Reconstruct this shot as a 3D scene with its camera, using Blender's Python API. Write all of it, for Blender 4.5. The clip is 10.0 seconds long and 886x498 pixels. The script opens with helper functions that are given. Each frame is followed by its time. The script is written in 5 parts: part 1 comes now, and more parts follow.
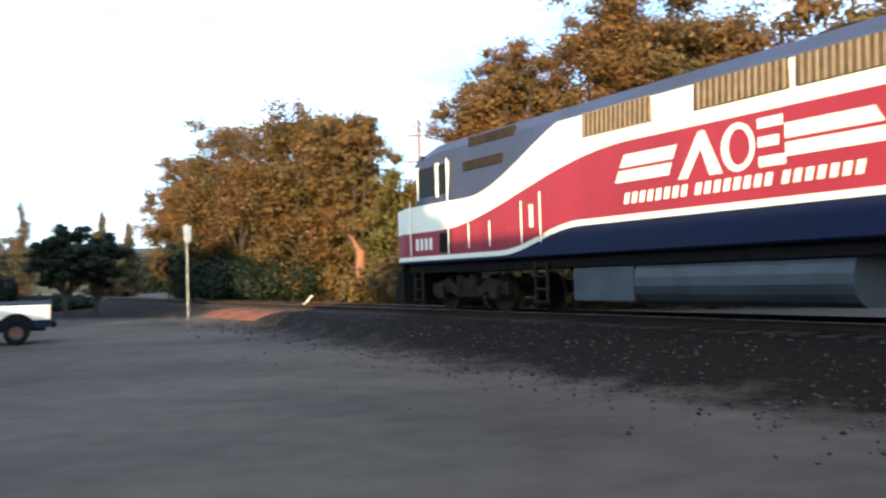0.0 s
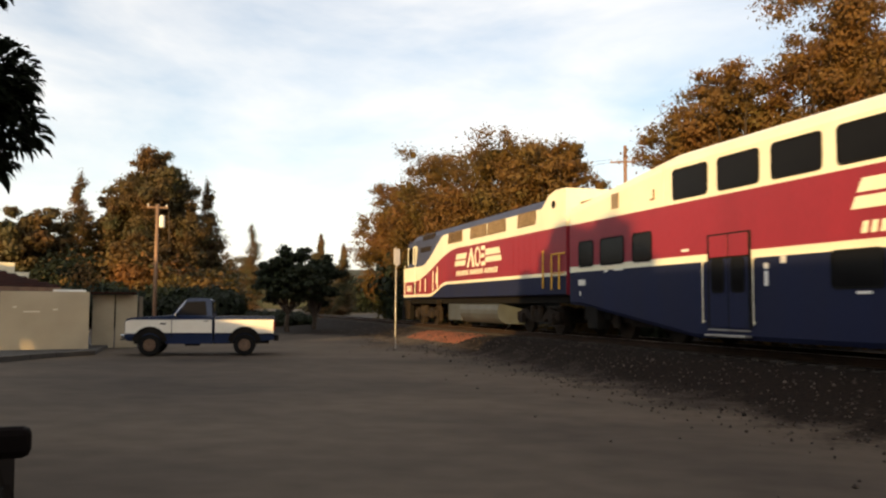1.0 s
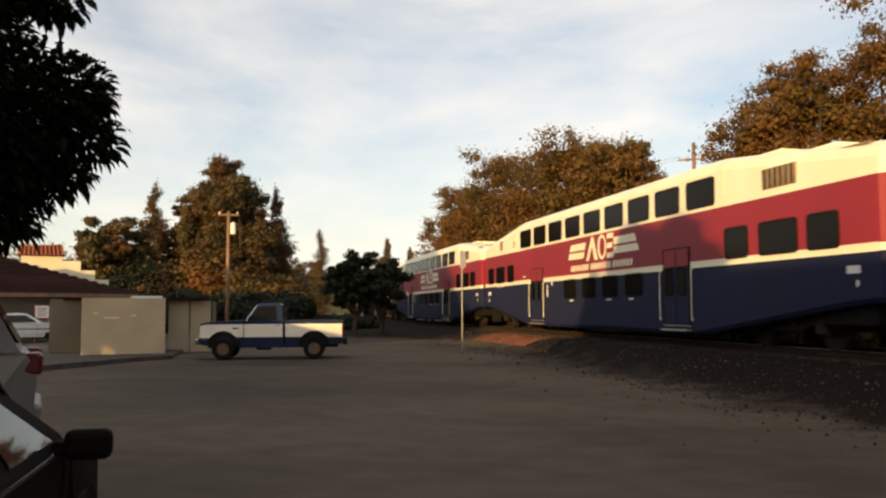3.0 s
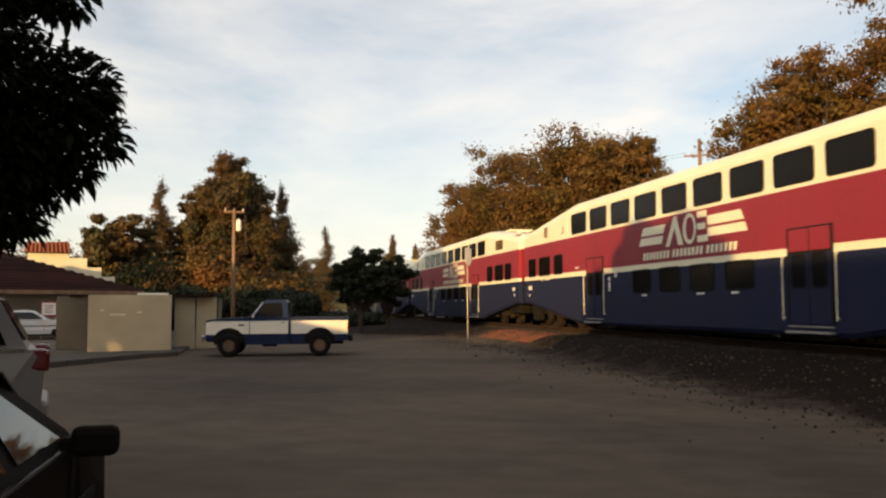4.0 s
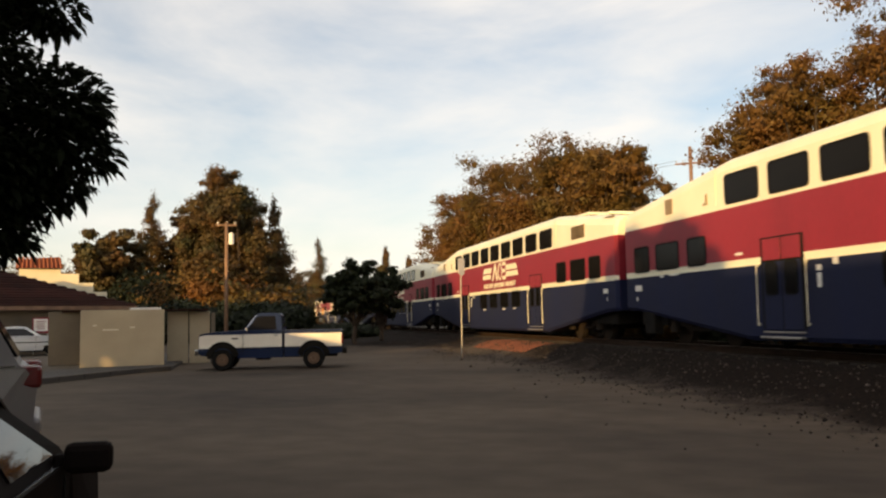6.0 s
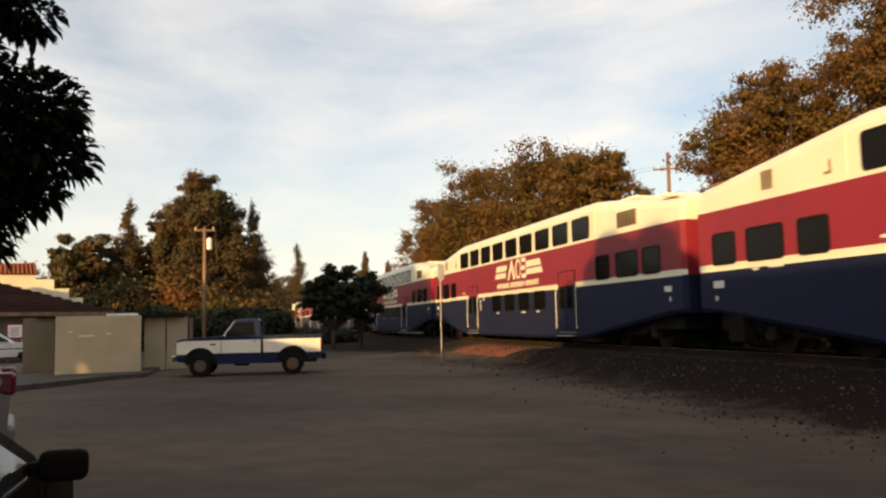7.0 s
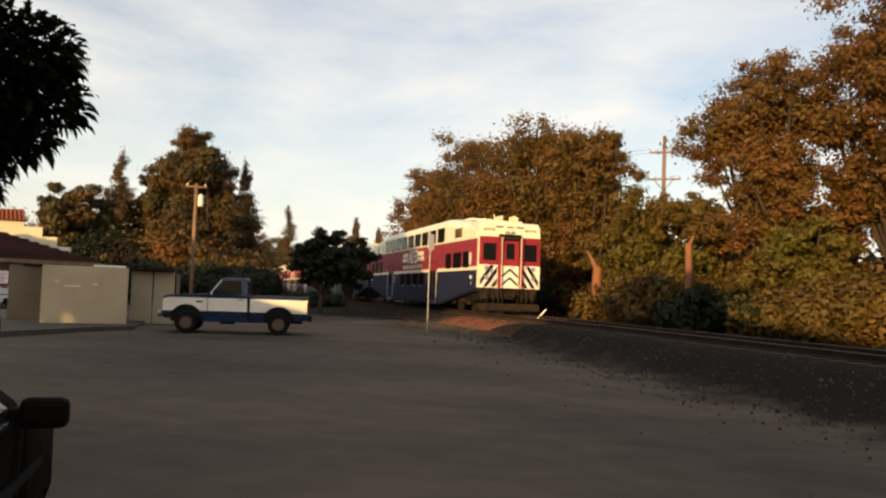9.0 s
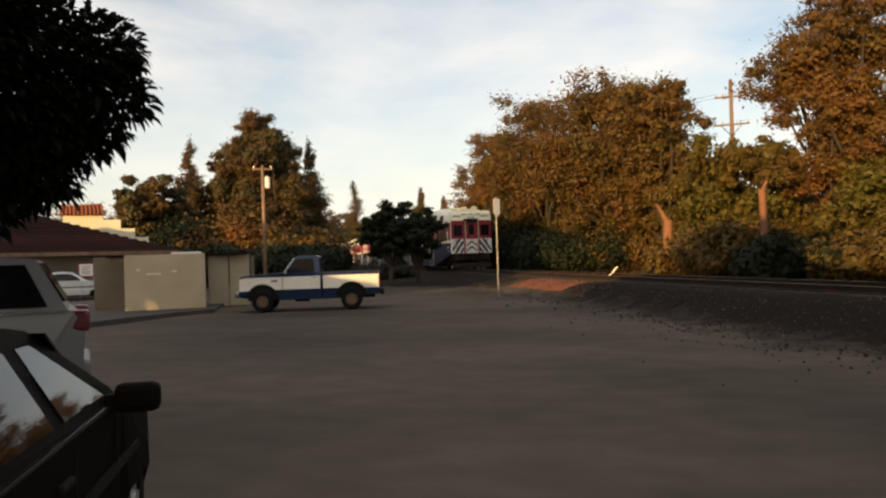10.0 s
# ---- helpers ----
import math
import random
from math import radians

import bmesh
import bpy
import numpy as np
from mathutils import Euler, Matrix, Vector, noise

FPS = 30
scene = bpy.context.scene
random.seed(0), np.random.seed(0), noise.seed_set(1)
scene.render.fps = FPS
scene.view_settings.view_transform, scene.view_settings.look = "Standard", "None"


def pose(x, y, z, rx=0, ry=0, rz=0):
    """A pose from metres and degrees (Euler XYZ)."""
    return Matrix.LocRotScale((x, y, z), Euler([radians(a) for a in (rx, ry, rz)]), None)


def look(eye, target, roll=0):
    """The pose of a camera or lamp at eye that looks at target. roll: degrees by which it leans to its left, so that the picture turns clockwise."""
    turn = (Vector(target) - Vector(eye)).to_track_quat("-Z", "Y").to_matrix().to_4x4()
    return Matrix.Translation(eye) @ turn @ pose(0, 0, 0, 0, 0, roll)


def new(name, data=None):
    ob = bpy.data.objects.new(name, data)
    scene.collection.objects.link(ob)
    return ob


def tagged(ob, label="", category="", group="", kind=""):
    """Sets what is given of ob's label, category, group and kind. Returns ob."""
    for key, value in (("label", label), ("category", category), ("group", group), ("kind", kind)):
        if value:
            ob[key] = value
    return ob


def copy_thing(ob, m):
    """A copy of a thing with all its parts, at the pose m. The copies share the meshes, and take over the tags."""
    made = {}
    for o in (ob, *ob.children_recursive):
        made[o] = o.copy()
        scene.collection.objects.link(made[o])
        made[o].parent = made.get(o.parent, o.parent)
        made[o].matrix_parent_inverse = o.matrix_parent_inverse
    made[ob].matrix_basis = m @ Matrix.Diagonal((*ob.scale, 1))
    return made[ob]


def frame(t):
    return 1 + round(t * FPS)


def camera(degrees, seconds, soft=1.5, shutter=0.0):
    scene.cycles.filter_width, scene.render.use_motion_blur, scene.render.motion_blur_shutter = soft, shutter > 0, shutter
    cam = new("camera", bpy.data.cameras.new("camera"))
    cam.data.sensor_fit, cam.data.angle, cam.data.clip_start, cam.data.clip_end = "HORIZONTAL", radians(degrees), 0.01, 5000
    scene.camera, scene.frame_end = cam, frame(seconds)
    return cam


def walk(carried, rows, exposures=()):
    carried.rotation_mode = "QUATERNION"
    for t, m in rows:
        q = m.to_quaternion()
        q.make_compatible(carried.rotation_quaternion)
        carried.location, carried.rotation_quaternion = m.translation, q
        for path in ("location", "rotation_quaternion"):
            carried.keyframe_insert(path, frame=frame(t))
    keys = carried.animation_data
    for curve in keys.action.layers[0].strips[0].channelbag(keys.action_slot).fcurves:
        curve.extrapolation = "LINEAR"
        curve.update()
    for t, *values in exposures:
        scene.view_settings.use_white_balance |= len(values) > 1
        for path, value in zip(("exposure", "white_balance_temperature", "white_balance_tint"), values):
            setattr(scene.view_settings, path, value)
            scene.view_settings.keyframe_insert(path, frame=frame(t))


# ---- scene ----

# ------------------------------------------------------------------ camera
EYE = 1.6
cam = camera(56.56, 10.0, soft=2.3, shutter=0.12)
PATH = ((0.0, -0.55, 1.96, 1.74), (0.1, 3.75, 2.6, 1.5), (0.2, 7.55, 3.0, 1.6), (0.3, 10.2, 3.5, 1.2), (0.5, 12.14, 4.18, 0.09),
        (1.0, 13.39, 3.98, -0.32), (1.5, 16.14, 4.04, -0.12), (2.0, 16.99, 4.58, -0.29), (2.5, 17.55, 4.4, 0.04),
        (4.0, 18.38, 3.93, 0.29), (4.5, 18.2, 4.1, 0.6), (5.0, 17.97, 4.53, 0.59), (5.5, 18.18, 4.55, 0.98),
        (7.0, 16.54, 4.99, 1.22), (7.5, 15.59, 4.47, 1.35), (8.0, 15.65, 4.41, 1.11), (8.5, 15.9, 4.06, 0.8),
        (9.0, 15.67, 2.96, -2.05), (9.5, 20.39, 0.85, -3.63), (10.0, 20.46, 0.59, 1.83))
walk(cam, [(t, pose(0, 0, EYE, 90 + p, r, y)) for t, y, p, r in PATH],
     exposures=((0.0, 1.42, 4900, 3), (0.3, 1.2, 5500, 6), (0.5, 1.05, 6100, 9), (1.0, 0.56, 6850, 11), (1.5, 0.36, 7050, 12),
                (2.0, 0.34, 7100, 12), (10.0, 0.34, 7100, 12)))

# ------------------------------------------------------------------ light
SUN_AZ, SUN_EL = 172.0, 8.0          # degrees: bearing to the left of +y, height
world = bpy.data.worlds.new("world")
scene.world = world
world.use_nodes = True
wn, wl = world.node_tree.nodes, world.node_tree.links
wn.clear()
sky = wn.new("ShaderNodeTexSky")
sky.sky_type, sky.sun_disc = "NISHITA", False
sky.sun_elevation, sky.sun_rotation = radians(14), radians(-SUN_AZ)
sky.air_density, sky.dust_density, sky.ozone_density = 1.0, 1.2, 1.5
tc = wn.new("ShaderNodeTexCoord")
mp = wn.new("ShaderNodeMapping")
mp.inputs["Scale"].default_value = (1.0, 1.0, 3.2)
mp.inputs["Rotation"].default_value = (0.25, 0.15, 0.5)
wl.new(tc.outputs["Generated"], mp.inputs["Vector"])
cn = wn.new("ShaderNodeTexNoise")
cn.inputs["Scale"].default_value, cn.inputs["Detail"].default_value = 2.1, 7
cn.inputs["Roughness"].default_value, cn.inputs["Distortion"].default_value = 0.55, 0.35
wl.new(mp.outputs["Vector"], cn.inputs["Vector"])
cr = wn.new("ShaderNodeValToRGB")
cr.color_ramp.elements[0].position, cr.color_ramp.elements[1].position = 0.33, 0.7
cr.color_ramp.elements[0].color, cr.color_ramp.elements[1].color = (.14, .14, .14, 1), (.95, .95, .95, 1)
wl.new(cn.outputs["Fac"], cr.inputs["Fac"])
mx = wn.new("ShaderNodeMixRGB")
wl.new(cr.outputs["Color"], mx.inputs["Fac"])
bg = wn.new("ShaderNodeBackground")
out = wn.new("ShaderNodeOutputWorld")
SKY = 0.13
gain = wn.new("ShaderNodeMixRGB")
gain.blend_type = "MULTIPLY"
gain.inputs["Fac"].default_value = 1.0
gain.inputs["Color2"].default_value = (1.0, 1.0, 1.0, 1)
wl.new(sky.outputs["Color"], gain.inputs["Color1"])
wl.new(gain.outputs["Color"], mx.inputs["Color1"])
mx.inputs["Color2"].default_value = (6.7, 6.5, 6.2, 1)
wl.new(mx.outputs["Color"], bg.inputs["Color"])
bg.inputs["Strength"].default_value = SKY
wl.new(bg.outputs["Background"], out.inputs["Surface"])

sun = new("sun", bpy.data.lights.new("sun", "SUN"))
sun.data.energy, sun.data.angle, sun.data.color = 5.0, radians(0.5), (1.0, 0.66, 0.27)
_a, _e = radians(SUN_AZ), radians(SUN_EL)
SUN_DIR = Vector((-math.sin(_a) * math.cos(_e), math.cos(_a) * math.cos(_e), math.sin(_e)))
sun.matrix_world = look(SUN_DIR * 100, (0, 0, 0))

# ------------------------------------------------------------------ materials


def mat(name, col, rough=0.7, metal=0.0, col2=None, scale=3.0, fine=40.0, bump=0.0, amount=0.35, spec=0.5,
        island=0.0, obj_rand=0.0, coat=0.0, emit=0.0, stretch=(1, 1, 1)):
    """A surface with variation at two scales: broad stains towards col2 and fine grain with relief."""
    m = bpy.data.materials.new(name)
    m.use_nodes = True
    n, l = m.node_tree.nodes, m.node_tree.links
    b = n["Principled BSDF"]
    b.inputs["Roughness"].default_value, b.inputs["Metallic"].default_value = rough, metal
    b.inputs["Specular IOR Level"].default_value = spec
    b.inputs["Coat Weight"].default_value = coat
    c = n.new("ShaderNodeTexCoord")
    mpn = n.new("ShaderNodeMapping")
    mpn.inputs["Scale"].default_value = stretch
    l.new(c.outputs["Object"], mpn.inputs["Vector"])
    t1, t2 = n.new("ShaderNodeTexNoise"), n.new("ShaderNodeTexNoise")
    t1.inputs["Scale"].default_value, t1.inputs["Detail"].default_value = scale, 4
    t2.inputs["Scale"].default_value, t2.inputs["Detail"].default_value = fine, 3
    l.new(mpn.outputs["Vector"], t1.inputs["Vector"]), l.new(mpn.outputs["Vector"], t2.inputs["Vector"])
    c2 = col2 or tuple(v * 0.7 for v in col)
    r = n.new("ShaderNodeValToRGB")
    r.color_ramp.elements[0].position, r.color_ramp.elements[1].position = 0.35, 0.68
    r.color_ramp.elements[0].color, r.color_ramp.elements[1].color = (*col, 1), (*c2, 1)
    l.new(t1.outputs["Fac"], r.inputs["Fac"])
    g = n.new("ShaderNodeMixRGB")
    g.blend_type = "OVERLAY"
    g.inputs["Fac"].default_value = amount
    l.new(r.outputs["Color"], g.inputs["Color1"]), l.new(t2.outputs["Fac"], g.inputs["Color2"])
    last = g.outputs["Color"]
    if island or obj_rand:
        src = n.new("ShaderNodeNewGeometry").outputs["Random Per Island"] if island else n.new("ShaderNodeObjectInfo").outputs["Random"]
        h = n.new("ShaderNodeMapRange")
        k = island or obj_rand
        h.inputs["To Min"].default_value, h.inputs["To Max"].default_value = 1 - k, 1 + k
        l.new(src, h.inputs["Value"])
        v = n.new("ShaderNodeVectorMath")
        v.operation = "SCALE"
        l.new(last, v.inputs[0]), l.new(h.outputs["Result"], v.inputs["Scale"])
        last = v.outputs["Vector"]
    l.new(last, b.inputs["Base Color"])
    if bump:
        bp = n.new("ShaderNodeBump")
        bp.inputs["Strength"].default_value, bp.inputs["Distance"].default_value = min(bump, 1), 0.02
        l.new(t2.outputs["Fac"], bp.inputs["Height"]), l.new(bp.outputs["Normal"], b.inputs["Normal"])
    if emit:
        b.inputs["Emission Color"].default_value = (*col, 1)
        b.inputs["Emission Strength"].default_value = emit
    return m


def glass_mat(name, col, rough=0.04, spec=0.8):
    m = mat(name, col, rough, spec=spec, amount=0.1, scale=0.8)
    return m


STONE = mat("stone", (0.035, 0.028, 0.024), 0.9, col2=(0.075, 0.062, 0.052), scale=0.8, island=0.8, spec=0.1, fine=20, bump=0.4)
RAIL = mat("rail_rust", (0.035, 0.02, 0.013), 0.85, col2=(0.02, 0.013, 0.009), scale=2, spec=0.15)
RAILTOP = mat("rail_steel", (0.4, 0.36, 0.33), 0.4, 0.9, col2=(0.3, 0.26, 0.23), scale=2)
TIE = mat("tie_wood", (0.03, 0.023, 0.018), 0.9, scale=5, fine=30, bump=0.6, obj_rand=0.3)
CREAM = mat("cream_paint", (0.8, 0.77, 0.6), 0.38, col2=(0.73, 0.69, 0.52), scale=0.6, fine=16, amount=0.08, stretch=(1, 1, 0.4))
RED = mat("red_paint", (0.25, 0.021, 0.036), 0.45, col2=(0.2, 0.019, 0.032), scale=0.6, fine=18, amount=0.12, spec=0.25, stretch=(1, 1, 0.3))
BLUE = mat("blue_paint", (0.0135, 0.018, 0.05), 0.55, col2=(0.016, 0.019, 0.042), scale=0.7, fine=18, amount=0.15, spec=0.1, stretch=(1, 1, 0.3))
WHITE = mat("white_paint", (0.8, 0.79, 0.74), 0.45, col2=(0.68, 0.66, 0.6), scale=1.5, amount=0.1)
ROOFBLUE = mat("roof_slate", (0.034, 0.04, 0.085), 0.6, col2=(0.026, 0.03, 0.058), scale=1.2, amount=0.3)
UNDER = mat("underframe", (0.008, 0.0075, 0.007), 0.85, col2=(0.014, 0.012, 0.01), scale=3, bump=0.3, spec=0.1)
BOGIE = mat("bogie_steel", (0.03, 0.021, 0.015), 0.85, 0.0, col2=(0.014, 0.011, 0.009), scale=4, bump=0.3, spec=0.15)
TANK = mat("tank_grey", (0.055, 0.066, 0.075), 0.55, col2=(0.034, 0.038, 0.042), scale=1.4)
GLASS = glass_mat("tinted_glass", (0.008, 0.008, 0.009), 0.12, 0.06)
CARGLASS = glass_mat("car_glass", (0.006, 0.006, 0.007), 0.03, 0.36)
RUBBER = mat("rubber", (0.011, 0.011, 0.011), 0.9, amount=0.2, spec=0.1)
GRILLE = mat("grille_metal", (0.32, 0.23, 0.13), 0.5, 0.3, scale=4)
BRONZE = mat("bronze_mesh", (0.13, 0.085, 0.045), 0.6, 0.2, col2=(0.07, 0.045, 0.026), scale=6, spec=0.2)
YELLOW = mat("yellow_paint", (0.75, 0.42, 0.04), 0.5)
STEEL = mat("galvanised_steel", (0.42, 0.41, 0.39), 0.45, 0.7, col2=(0.3, 0.28, 0.26), scale=5)
WOOD = mat("pole_wood", (0.24, 0.14, 0.085), 0.85, col2=(0.15, 0.09, 0.06), scale=2, fine=22, bump=0.5, stretch=(1, 1, 0.15))
BAREWOOD = mat("bare_wood", (0.23, 0.095, 0.048), 0.9, col2=(0.13, 0.06, 0.034), scale=1.6, fine=18, bump=0.8, stretch=(1, 1, 0.25))
BARK = mat("bark", (0.05, 0.034, 0.024), 0.95, col2=(0.03, 0.022, 0.016), scale=1.5, fine=14, bump=1.0, stretch=(1, 1, 0.3))
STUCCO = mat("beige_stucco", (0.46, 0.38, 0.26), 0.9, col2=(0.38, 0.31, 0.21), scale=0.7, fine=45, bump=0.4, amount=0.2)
# Beige stucco at a third: shade of side and back walls in the colour.
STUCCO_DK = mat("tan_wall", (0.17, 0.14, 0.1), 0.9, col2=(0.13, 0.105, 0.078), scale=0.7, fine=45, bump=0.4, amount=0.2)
CREAMWALL = mat("cream_stucco", (0.72, 0.66, 0.5), 0.9, col2=(0.64, 0.58, 0.43), scale=0.5, fine=30, bump=0.3, amount=0.12)
TILE = mat("roof_tile", (0.032, 0.011, 0.008), 0.95, col2=(0.022, 0.009, 0.007), scale=0.9, fine=12, bump=0.3, spec=0.08, obj_rand=0.25)
REDTILE = mat("red_clay_tile", (0.26, 0.075, 0.04), 0.85, col2=(0.19, 0.06, 0.036), scale=2, fine=16, bump=0.3, obj_rand=0.2)
ASPHALT = mat("asphalt", (0.042, 0.038, 0.035), 0.92, col2=(0.03, 0.028, 0.026), scale=0.5, fine=30, bump=0.4)
KERB = mat("kerb_concrete", (0.05, 0.043, 0.037), 0.9, col2=(0.03, 0.026, 0.023), scale=1.5, fine=25, bump=0.4)


def leaf_mat(name, col, col2, island=0.2, gloss=0.25):
    m = mat(name, col, 0.6, col2=col2, scale=0.35, fine=3.0, amount=0.4, island=island, spec=gloss)
    n, l = m.node_tree.nodes, m.node_tree.links
    b = n["Principled BSDF"]
    tr = n.new("ShaderNodeBsdfTranslucent")
    ms = n.new("ShaderNodeMixShader")
    ms.inputs["Fac"].default_value = 0.32
    src = b.inputs["Base Color"].links[0].from_socket
    l.new(src, tr.inputs["Color"])
    o = n["Material Output"]
    l.new(b.outputs["BSDF"], ms.inputs[1]), l.new(tr.outputs["BSDF"], ms.inputs[2])
    l.new(ms.outputs["Shader"], o.inputs["Surface"])
    return m


LEAF_OLIVE = leaf_mat("olive_leaves", (0.105, 0.076, 0.02), (0.145, 0.068, 0.02))
LEAF_RUST = leaf_mat("rusty_leaves", (0.165, 0.072, 0.021), (0.115, 0.08, 0.021))
LEAF_GREEN = leaf_mat("green_leaves", (0.1, 0.088, 0.018), (0.13, 0.078, 0.018))
# Dark leaves; the shade on shrubs and small trees is partly in the colour.
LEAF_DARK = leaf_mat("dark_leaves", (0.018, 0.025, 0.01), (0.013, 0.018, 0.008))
# Near-black leaves: the crown's silhouette against the sky is put into the colour.
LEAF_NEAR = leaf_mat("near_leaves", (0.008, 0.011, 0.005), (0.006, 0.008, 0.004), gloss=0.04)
LEAF_PINE = leaf_mat("pine_needles", (0.058, 0.062, 0.026), (0.13, 0.066, 0.025))

# ------------------------------------------------------------------ mesh tools


def mesh_of(bm, name, mats, smooth=False):
    me = bpy.data.meshes.new(name)
    bmesh.ops.recalc_face_normals(bm, faces=bm.faces[:])
    bm.to_mesh(me)
    bm.free()
    for m in mats if isinstance(mats, (list, tuple)) else [mats]:
        me.materials.append(m)
    if smooth:
        me.polygons.foreach_set("use_smooth", [True] * len(me.polygons))
    return me


def part(name, bm, material, parent=None, label="", m=None, smooth=False):
    """One mesh object, under a thing or a part where one is given."""
    ob = new(name, bm if isinstance(bm, bpy.types.Mesh) else mesh_of(bm, name, material, smooth))
    if parent:
        ob.parent = parent
    if m is not None:
        ob.matrix_basis = m
    return tagged(ob, label)


def again(ob, m, parent=None):
    """Another object on the same mesh."""
    o = new(ob.name.split(".")[0], ob.data)
    o.parent = parent or ob.parent
    o.matrix_basis = m
    return o


def empty(name, label, category, m=None, group="", kind=""):
    e = new(name)
    e.empty_display_size = 0.2
    if m is not None:
        e.matrix_basis = m
    return tagged(e, label, category, group, kind)


def box(bm, c, s, rz=0.0, bev=0.0, ry=0.0, rx=0.0):
    r = bmesh.ops.create_cube(bm, size=1, matrix=pose(*c, rx, ry, rz) @ Matrix.Diagonal((*s, 1)))
    if bev:
        es = list({e for v in r["verts"] for e in v.link_edges})
        bmesh.ops.bevel(bm, geom=es, offset=bev, segments=2, profile=0.5, affect="EDGES")
    return bm


def cyl(bm, a, b, r0, r1=None, n=12, caps=True):
    a, b = Vector(a), Vector(b)
    q = (b - a).to_track_quat("Z", "Y").to_matrix().to_4x4()
    bmesh.ops.create_cone(bm, cap_ends=caps, segments=n, radius1=r0, radius2=r0 if r1 is None else r1, depth=(b - a).length,
                          matrix=Matrix.Translation((a + b) / 2) @ q)
    return bm


def prism(bm, pts, y0, y1, mi=0):
    """A polygon given in x and z, carried from y0 to y1."""
    lo = [bm.verts.new((x, y0, z)) for x, z in pts]
    hi = [bm.verts.new((x, y1, z)) for x, z in pts]
    fs = [bm.faces.new(lo), bm.faces.new(hi[::-1])]
    k = len(pts)
    for i in range(k):
        fs.append(bm.faces.new((lo[i], lo[(i + 1) % k], hi[(i + 1) % k], hi[i])))
    for f in fs:
        f.material_index = mi
    return bm


def loft(bm, rings, mi=None, caps=(0, 0)):
    """Quads between rings of equally many points; mi(i, j) gives a face's material."""
    vs = [[bm.verts.new(p) for p in r] for r in rings]
    k = len(rings[0])
    for i in range(len(vs) - 1):
        for j in range(k):
            f = bm.faces.new((vs[i][j], vs[i][(j + 1) % k], vs[i + 1][(j + 1) % k], vs[i + 1][j]))
            if mi:
                f.material_index = mi(i, j)
    for ring, idx in ((vs[0], caps[0]), (vs[-1], caps[1])):
        if idx is not None:
            f = bm.faces.new(ring)
            f.material_index = idx
    return bm


def rounded(w, h, r, n=4):
    """The outline of a rounded rectangle about the origin."""
    pts = []
    for cx, cz, a0 in ((w / 2 - r, h / 2 - r, 0), (-w / 2 + r, h / 2 - r, 90), (-w / 2 + r, -h / 2 + r, 180), (w / 2 - r, -h / 2 + r, 270)):
        pts += [(cx + r * math.cos(radians(a0 + 90 * i / n)), cz + r * math.sin(radians(a0 + 90 * i / n))) for i in range(n + 1)]
    return pts


def B():
    return bmesh.new()

# ------------------------------------------------------------------ ground and track
HEAD = 31.0                                # the track's bearing to the left of +y
U = Vector((-math.sin(radians(HEAD)), math.cos(radians(HEAD)), 0))
N = Vector((math.cos(radians(HEAD)), math.sin(radians(HEAD)), 0))
OFF, RAILZ = 12.75, 0.70                   # the track's middle from the camera, top of rail


def on_track(s, off=0.0, z=0.0):
    p = U * s + N * (OFF + off)
    return Vector((p.x, p.y, z))


def ground_z(x, y):
    """Height of the ground: a flat dirt yard, the ballast bank of the track, land beyond."""
    o = N.x * x + N.y * y - OFF
    s = U.x * x + U.y * y
    wob = 0.5 * noise.noise((s * 0.11, 3.1, 0.0)) + 0.25 * noise.noise((s * 0.5, 7.7, 0.0))
    toe = -3.6 - wob - 1.0 * max(0.0, min(1.0, (22 - s) / 14))
    base = 0.03 * noise.noise((x * 0.15, y * 0.15, 0.0)) + 0.012 * noise.noise((x * 0.9, y * 0.9, 0.0))
    far = max(0.0, min(1.0, (s - 34) / 14))
    top = 0.5
    if o < -1.9:
        k = max(0.0, min(1.0, (o - toe) / (-1.9 - toe)))
        z = base + (top - base) * (k * k * (3 - 2 * k))
        ramp = max(0.0, min(1.0, (o + 9.5) / 7.6)) * far * 0.42
        return max(z, base + ramp)
    if o < 2.2:
        return top
    k = max(0.0, min(1.0, (o - 2.2) / 2.5))
    return top + (0.25 - top) * k + base


